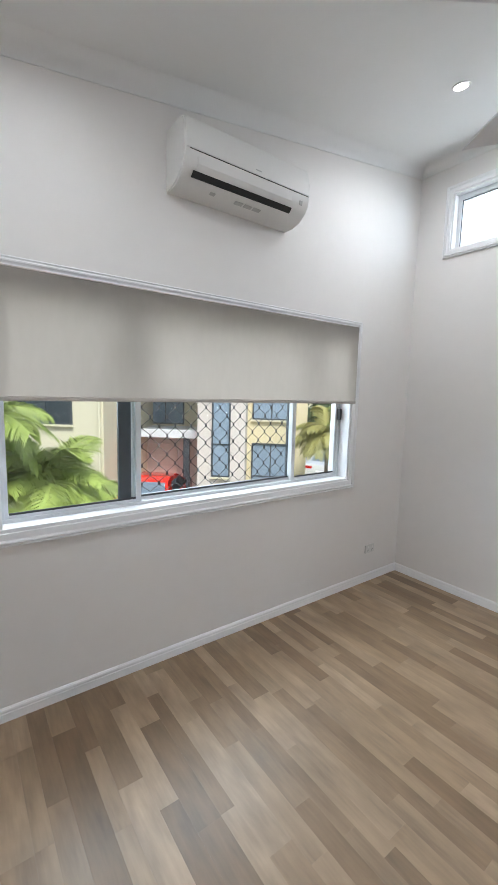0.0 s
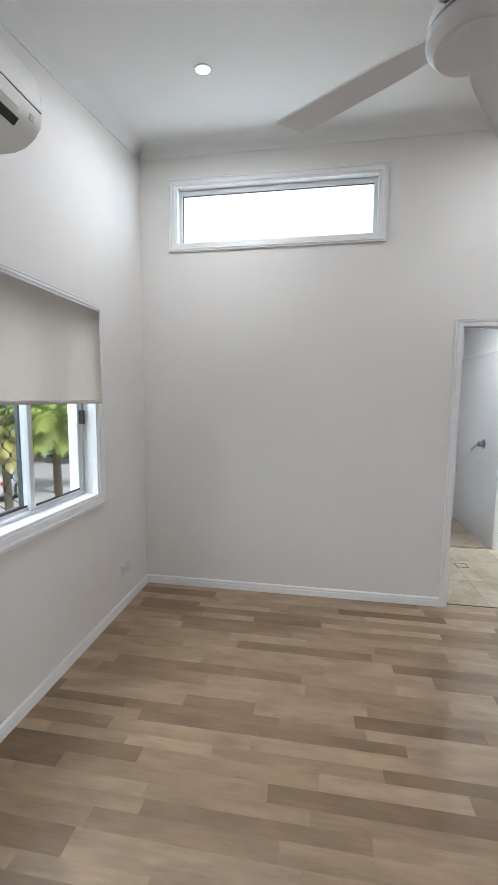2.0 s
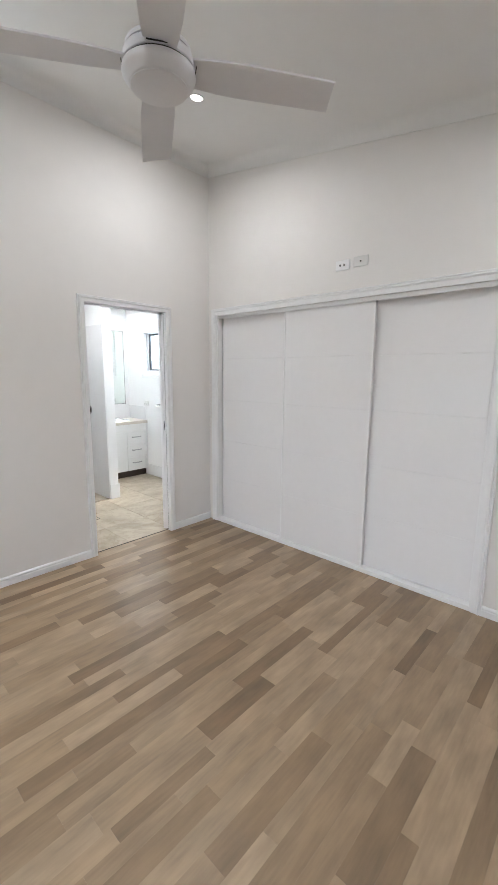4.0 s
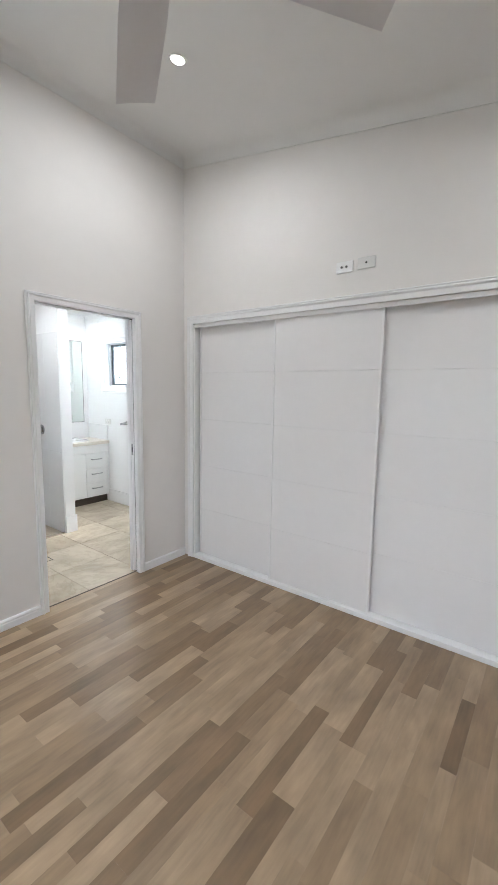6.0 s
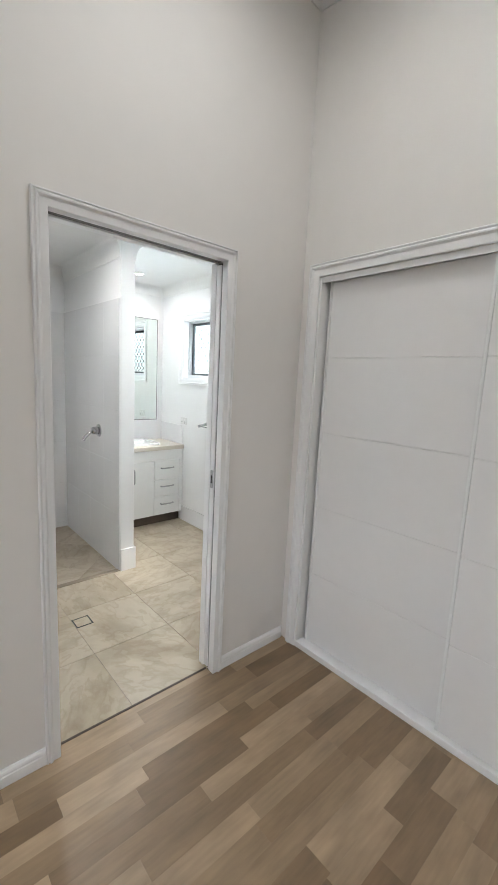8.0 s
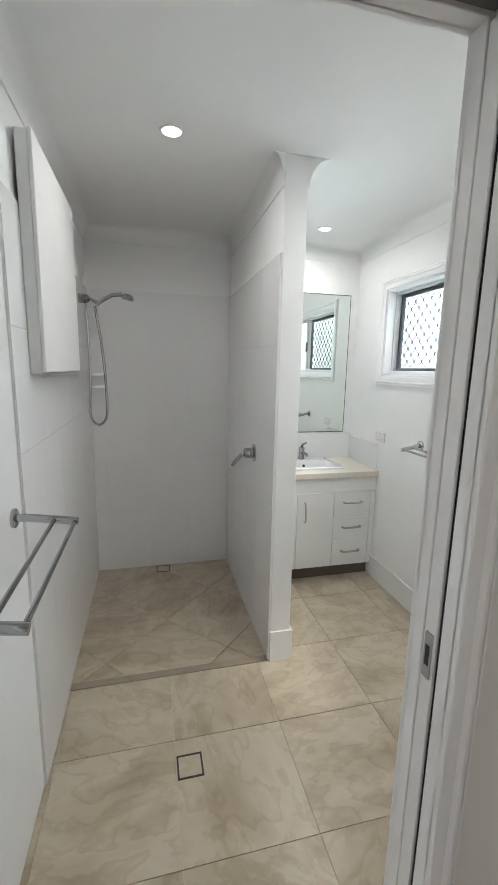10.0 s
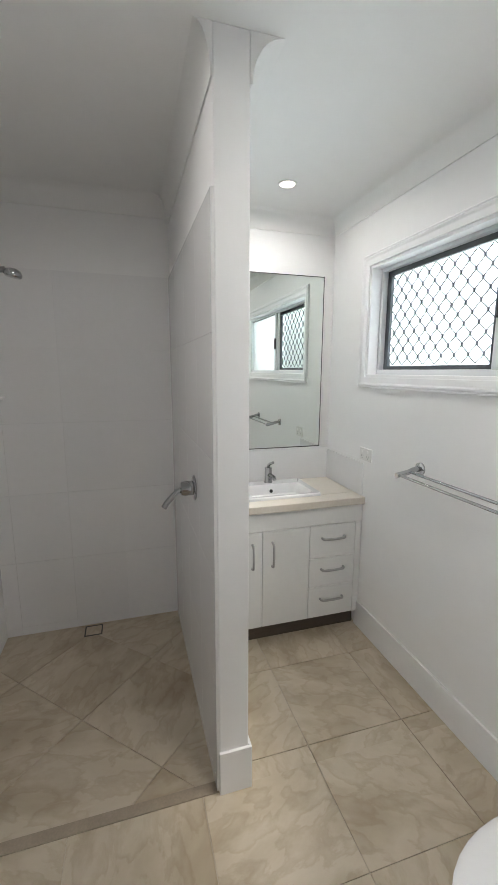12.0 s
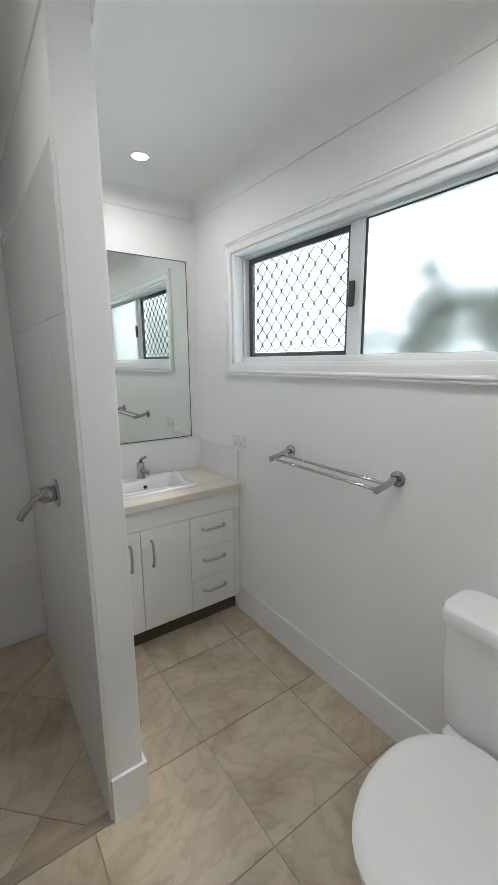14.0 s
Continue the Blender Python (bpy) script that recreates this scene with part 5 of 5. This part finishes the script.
def car(label, paint, m):
    """A saloon along +y with its tail at y = 0."""
    c = thing("car", label, "car")
    side = [(0.0, 0.42), (0.05, 0.80), (0.16, 0.93), (0.62, 0.97), (1.15, 1.36), (1.55, 1.44), (2.35, 1.43), (3.10, 1.02), (4.05, 0.88), (4.28, 0.70), (4.34, 0.42), (4.25, 0.24), (0.10, 0.24)]
    bm = bmesh.new()
    rows = []
    for s, k in ((-0.80, 0.0), (-0.88, 0.5), (0.88, 0.5), (0.80, 0.0)):
        row = []
        for y, z in side:
            inset = max(0.0, (z - 0.93)) * 0.50
            x = math.copysign(abs(s) - inset, s)
            row.append(bm.verts.new((x, y + (0.03 if k == 0 else 0), z)))
        rows.append(row)
    n = len(side)
    for u, v in zip(rows, rows[1:]):
        for k in range(n):
            bm.faces.new((u[k], u[(k + 1) % n], v[(k + 1) % n], v[k]))
    bm.faces.new(rows[0]), bm.faces.new(rows[-1])
    bmesh.ops.bevel(bm, geom=[e for e in bm.edges if e.calc_length() > 0.3], offset=0.035, segments=2, affect="EDGES")
    body = part("body", bm, paint, c, smooth=True)

    def pane(pts):
        bm = bmesh.new()
        a = [bm.verts.new(p) for p in pts]
        f = bm.faces.new(a)
        bmesh.ops.solidify(bm, geom=[f], thickness=0.012)
        return bm

    part("rear_window", pane([(-0.66, 0.66, 1.005), (0.66, 0.66, 1.005), (0.56, 1.11, 1.345), (-0.56, 1.11, 1.345)]), M_PANEGREY, c)
    part("windscreen", pane([(-0.66, 3.02, 1.085), (0.66, 3.02, 1.085), (0.56, 2.45, 1.40), (-0.56, 2.45, 1.40)]), M_PANEDARK, c)
    for s in (-1, 1):
        part("side_window", pane([(s * 0.865, 0.95, 1.00), (s * 0.865, 2.85, 1.03), (s * 0.70, 2.30, 1.36), (s * 0.70, 1.30, 1.36)]), M_PANEDARK, c)
        part("tail_light", box(s * 0.62 - 0.20, s * 0.62 + 0.20, -0.005 + 0.04, 0.11, 0.70, 0.84, 0.02), M_TAIL, c)
        part("head_light", box(s * 0.62 - 0.17, s * 0.62 + 0.17, 4.17, 4.30, 0.62, 0.74, 0.02), M_ALU, c)
        for y in (0.80, 3.50):
            w = part("wheel", lathe([(0.20, -0.10), (0.31, -0.10), (0.32, -0.07), (0.32, 0.07), (0.31, 0.10), (0.20, 0.10)], 24, (s * 0.78, y, 0.32), Matrix.Rotation(radians(90), 3, "Y")), M_TYRE, c, smooth=True)
            part("rim", lathe([(0.05, 0.111), (0.19, 0.108), (0.205, 0.09), (0.205, -0.09), (0.19, -0.108), (0.05, -0.111)], 16, (s * 0.78, y, 0.32), Matrix.Rotation(radians(90), 3, "Y")), M_BRUSHED, w, smooth=True)
    part("bumper", box(-0.78, 0.78, -0.03, 0.10, 0.34, 0.52, 0.03), paint, c)
    part("number_plate", box(-0.20, 0.20, -0.036, -0.031, 0.56, 0.66), M_ALU, c)
    c.matrix_world = OUT @ m
    return c


car("red hatch parked in front of the garage", M_REDCAR, pose(-4.40, 11.55, 0.0))
car("silver saloon parked on the driveway between the houses", M_SILVER, pose(1.75, 19.6, 0.0, 0, 0, -22))


# ---- palms ----


def frond(length, droop, leaf, rng):
    """One feather leaf: an arching rib with narrow leaflets on both sides; grows along +x."""
    bm = bmesh.new()
    n = 26
    rib = []
    for i in range(n + 1):
        s = i / n
        rib.append(Vector((length * s * (1 - 0.18 * droop * s), 0.03 * math.sin(s * 5), length * (0.55 * s - droop * s * s))))
    for a, b in zip(rib, rib[1:]):
        w = 0.012
        q = [bm.verts.new(p) for p in (a + Vector((0, -w, 0)), a + Vector((0, w, 0)), b + Vector((0, w, 0)), b + Vector((0, -w, 0)))]
        bm.faces.new(q)
    for i in range(8, n * 7 + 1):
        s = i / (n * 7)
        j = min(int(s * n), n - 1)
        p = rib[j].lerp(rib[j + 1], s * n - j)
        d = (rib[j + 1] - rib[j]).normalized()
        ll = leaf * 1.12 * (0.45 + 0.75 * math.sin(math.pi * min(1, s * 0.95 + 0.05))) * rng.uniform(0.85, 1.15)
        for side in (-1, 1):
            out = (Vector((0, side, 0)) * 0.80 + d * 0.55 + Vector((0, 0, rng.uniform(-0.25, 0.20)))).normalized()
            mid = p + out * ll * 0.55 + Vector((0, 0, -0.02))
            tip = p + out * ll + Vector((0, 0, -ll * rng.uniform(0.28, 0.62)))
            w = d * 0.0058
            v = [bm.verts.new(c) for c in (p - w * 0.6, p + w * 0.6, mid + w, tip, mid - w)]
            bm.faces.new(v)
    return bm


_rng = random.Random(7)
FRONDS = {k: [mesh_of(frond(1.0, dr, 0.24, _rng), m) for dr in (0.55, 0.8, 1.05)] for k, m in (("green", M_FROND), ("olive", M_FROND2))}


def palm(label, x, y, height, reach, count, kind, seed, base=0.0):
    t = out_thing("palm_tree", label, "palm tree")
    rng = random.Random(seed)
    lean = rng.uniform(-0.15, 0.15)
    pts = [(x + lean * (k / 6) ** 2, y, base + height * k / 6) for k in range(7)]
    bm = bmesh.new()
    rings = []
    for k, p in enumerate(pts):
        r = 0.13 - 0.055 * k / 6
        rings.append([bm.verts.new((p[0] + r * math.cos(a * math.tau / 12), p[1] + r * math.sin(a * math.tau / 12), p[2])) for a in range(12)])
    for u, v in zip(rings, rings[1:]):
        for k in range(12):
            bm.faces.new((u[k], u[(k + 1) % 12], v[(k + 1) % 12], v[k]))
    bm.faces.new(rings[0]), bm.faces.new(rings[-1])
    part("trunk", bm, M_TRUNK, t, smooth=True)
    top = pts[-1]
    for k in range(count):
        f = new("frond", rng.choice(FRONDS[kind]))
        f.parent = t
        up = rng.uniform(-10, 48)
        f.matrix_local = pose(*top) @ pose(0, 0, 0, 0, 0, k * 360 / count * 1.0 + rng.uniform(-14, 14)) @ pose(0, 0, 0, rng.uniform(-12, 12), -up, 0) @ Matrix.Diagonal((reach * rng.uniform(0.85, 1.1),) * 3).to_4x4()
    return t


palm("tall feather palm close outside the window", -5.35, 6.3, 3.75, 1.55, 26, "green", 3)
palm("green feather palm with arching fronds outside the window", -4.75, 7.6, 2.25, 1.75, 26, "green", 5)
palm("low bushy green palm beside the driveway", -4.95, 7.0, 1.45, 1.25, 28, "green", 15)
palm("olive-green feather palm beside the driveway", 1.30, 12.0, 3.20, 1.15, 28, "olive", 8)
palm("tall feather palm with a slim trunk beside the driveway", 2.55, 12.4, 3.6, 1.65, 26, "green", 11)
palm("far feather palm behind the driveway", 4.4, 20.0, 4.0, 2.2, 22, "green", 12)


def leaf_clump(cx, cy, cz, rx, ry, rz, count, size, seed):
    """A heap of small leaves, thicker at its skin, uneven and with gaps."""
    rng = random.Random(seed)
    vs, fs = [], []
    for _ in range(count):
        a, b = rng.uniform(0, math.tau), math.acos(rng.uniform(-0.3, 1))
        r = rng.uniform(0.55, 1.0) * (1 + 0.25 * math.sin(3 * a + seed) * math.sin(2 * b))
        p = Vector((cx + rx * r * math.sin(b) * math.cos(a), cy + ry * r * math.sin(b) * math.sin(a), max(0.02, cz + rz * r * math.cos(b))))
        u = Vector((rng.gauss(0, 1), rng.gauss(0, 1), rng.gauss(0, 1))).normalized()
        w = u.orthogonal().normalized()
        s = size * rng.uniform(0.6, 1.3)
        k = len(vs)
        vs += [p - u * s, p + w * s * 0.42, p + u * s, p - w * s * 0.42]
        fs.append((k, k + 1, k + 2, k + 3))
    return vs, fs


def shrub(label, x, y, rx, ry, rz, count, size, material, seed, name="shrub"):
    vs, fs = leaf_clump(0, 0, rz * 0.35, rx, ry, rz, count, size, seed)
    me = bpy.data.meshes.new("mesh")
    me.from_pydata([tuple(v) for v in vs], [], fs)
    me.materials.append(material)
    o = tagged(new(name, me), label, name)
    o.matrix_world = OUT @ pose(x, y, 0)
    return o


for k in range(9):
    red = k in (6, 7, 8)
    shrub("low reddish shrub along the house wall" if red else "low green shrub along the house wall", -2.55 + 0.45 * k, 12.75 + 0.02 * k, 0.42, 0.36, 0.80 if not red else 0.62, 520, 0.075,
          M_SHRUB2 if red else M_SHRUB, 20 + k)
for k in range(7):
    shrub("dense dark-green hedge tree behind the driveway", 3.0 + 2.0 * k - 0.6 * (k % 2), 29 + 1.5 * (k % 3), 2.0, 1.8, 3.8, 1500, 0.24, M_TREE, 50 + k, "tree")
# garden outside the bathroom window
for k in range(4):
    t = shrub("dark-green garden shrub outside the bathroom", 0, 0, 0.42, 0.26, 3.48 - 0.05 * (k % 2), 2600, 0.09, M_TREE, 70 + k, "shrub")
    t.matrix_world = pose(4.58 + 0.27 * k, -1.84, GZ + 0.0)

sky_board = bmesh.new()
for v in ((75, -60, 4), (75, 70, 4), (75, 70, 75), (75, -60, 75)):
    sky_board.verts.new(v)
sky_board.faces.new(sky_board.verts[:])
solo("backdrop", sky_board, glow_material("overcast_sky", (0.95, 0.97, 1.0), 1.6), "bright white overcast sky", "sky", kind="structure")

# ---- floor pieces ----
_unit = mesh_of(box(-0.5, 0.5, -0.5, 0.5, -1.0, 0.0), M_PLANK)
_rp = random.Random(11)
_x = WALL_W
_count = 0
while _x < WALL_E + 0.040:
    w = _rp.choice((0.062, 0.078, 0.078, 0.100))
    xe = min(_x + w, WALL_E + 0.0395)
    y = (WALL_S if _x > 1.16 else -1.22) - _rp.uniform(0.0, 0.5)
    lowest = WALL_S - 0.0 if _x > 1.16 else -1.22
    while y < WALL_N:
        ln_ = _rp.uniform(0.32, 0.86)
        a, b = max(y, lowest), min(y + ln_, WALL_N)
        if xe > WALL_E and (b < D_OPEN[0] + 0.012 or a > D_OPEN[1] - 0.012):
            xe2 = WALL_E
        else:
            xe2 = xe
        if xe > WALL_E + 0.001:
            a, b = max(a, D_OPEN[0] + 0.0125) if _x > WALL_E - 0.001 else a, min(b, D_OPEN[1] - 0.0125) if _x > WALL_E - 0.001 else b
        if b - a > 0.02 and xe2 - _x > 0.004:
            o = new("plank", _unit)
            o.parent = floor
            o.matrix_local = Matrix.Translation(((_x + xe2) / 2, (a + b) / 2, _rp.uniform(-0.0001, 0.0001))) @ Matrix.Diagonal((xe2 - _x - 0.0002, b - a - 0.0003, 0.004, 1))
            _count += 1
        y += ln_
    _x += w
solo("door_sill_plank", box(WALL_E, WALL_E + 0.0395, D_OPEN[0] + 0.0125, D_OPEN[1] - 0.0125, -0.0039, -0.0004), M_PLANK, "plank strip under the doorway", "trim", kind="structure")

# ---- bathroom floor tiles ----


def clip_poly(poly, x0, x1, y0, y1):
    for axis, lim, keep_more in ((0, x0, True), (0, x1, False), (1, y0, True), (1, y1, False)):
        out = []
        for i, p in enumerate(poly):
            q = poly[(i + 1) % len(poly)]
            ip, iq = (p[axis] >= lim) == keep_more, (q[axis] >= lim) == keep_more
            if ip:
                out.append(p)
            if ip != iq:
                s = (lim - p[axis]) / (q[axis] - p[axis])
                out.append((p[0] + s * (q[0] - p[0]), p[1] + s * (q[1] - p[1])))
        poly = out
        if len(poly) < 3:
            return []
    return poly


def tile_piece(poly, parent, z=0.0):
    bm = bmesh.new()
    lo, hi = [bm.verts.new((x, y, z - 0.004)) for x, y in poly], [bm.verts.new((x, y, z)) for x, y in poly]
    n = len(poly)
    for k in range(n):
        bm.faces.new((lo[k], lo[(k + 1) % n], hi[(k + 1) % n], hi[k]))
    bm.faces.new(lo), bm.faces.new(hi)
    return part("tile", bm, M_STONE, parent)


P, G = 0.4570, 0.0015
for i in range(-1, 6):
    for k in range(-4, 3):
        xa, ya = 4.375 + P * i, 0.277 + P * k
        sq = [(xa + G, ya + G), (xa + P - G, ya + G), (xa + P - G, ya + P - G), (xa + G, ya + P - G)]
        for lim in ((WALL_E + 0.0505, 5.211, BATH_S, BATH_N), (5.211, BATH_E, BATH_S, FIN[2])):
            poly = clip_poly(sq, *lim)
            if poly and abs(sum(p[0] * q[1] - q[0] * p[1] for p, q in zip(poly, poly[1:] + poly[:1]))) > 0.001:
                tile_piece(poly, bath_floor)
for i in range(-3, 4):
    for k in range(-3, 4):
        cx, cy = 5.686, 0.276
        r = math.sqrt(0.5)

        def corner(a, b):
            return (cx + (a - b) * r * P * 1.0, cy + (a + b) * r * P)
        g = G / P
        sq = [corner(i + g, k + g), corner(i + 1 - g, k + g), corner(i + 1 - g, k + 1 - g), corner(i + g, k + 1 - g)]
        poly = clip_poly(sq, 5.241, BATH_E, FIN[3], BATH_N)
        if poly and abs(sum(p[0] * q[1] - q[0] * p[1] for p, q in zip(poly, poly[1:] + poly[:1]))) > 0.001:
            tile_piece(poly, bath_floor)

# ---- shower wall tiles ----


def wall_tiles(axis, face, side, u0, u1, parent_label, z1=2.050, tw=0.300, th=0.400, first=0.0):
    back = {"x": lambda a, b, c, d: box(min(face, face + side * 0.006), max(face, face + side * 0.006), a, b, c, d),
            "y": lambda a, b, c, d: box(a, b, min(face, face + side * 0.006), max(face, face + side * 0.006), c, d)}[axis]
    holder = solo("wall_tiling", back(u0, u1, 0.0, z1), M_GROUT, parent_label, "wall tiles", kind="structure")
    zs = [z1 - th * k for k in range(6)] + [0.0]
    us = [u0]
    x = u0 + first if first else u0 + tw
    while x < u1 - 0.02:
        us.append(x)
        x += tw
    us.append(u1)
    for zt, zb in zip(zs, zs[1:]):
        for a, b in zip(us, us[1:]):
            if zt - zb < 0.01:
                continue
            lo, hi = sorted((face + side * 0.0062, face + side * 0.0100))
            bm = box(a + 0.0006, b - 0.0006, lo, hi, zb + 0.0006, zt - 0.0006) if axis == "y" else box(lo, hi, a + 0.0006, b - 0.0006, zb + 0.0006, zt - 0.0006)
            part("tile", bm, M_WALLTILE, holder)


wall_tiles("y", FIN[3], 1, FIN[0] + 0.004, BATH_E - 0.0101, "white glossy tiles on the fin wall in the shower", first=0.29)
wall_tiles("x", BATH_E, -1, FIN[3] + 0.0102, BATH_N - 0.0102, "white glossy tiles on the shower's back wall")
wall_tiles("y", BATH_N, -1, 4.75, BATH_E - 0.0101, "white glossy tiles on the wall beside the shower")
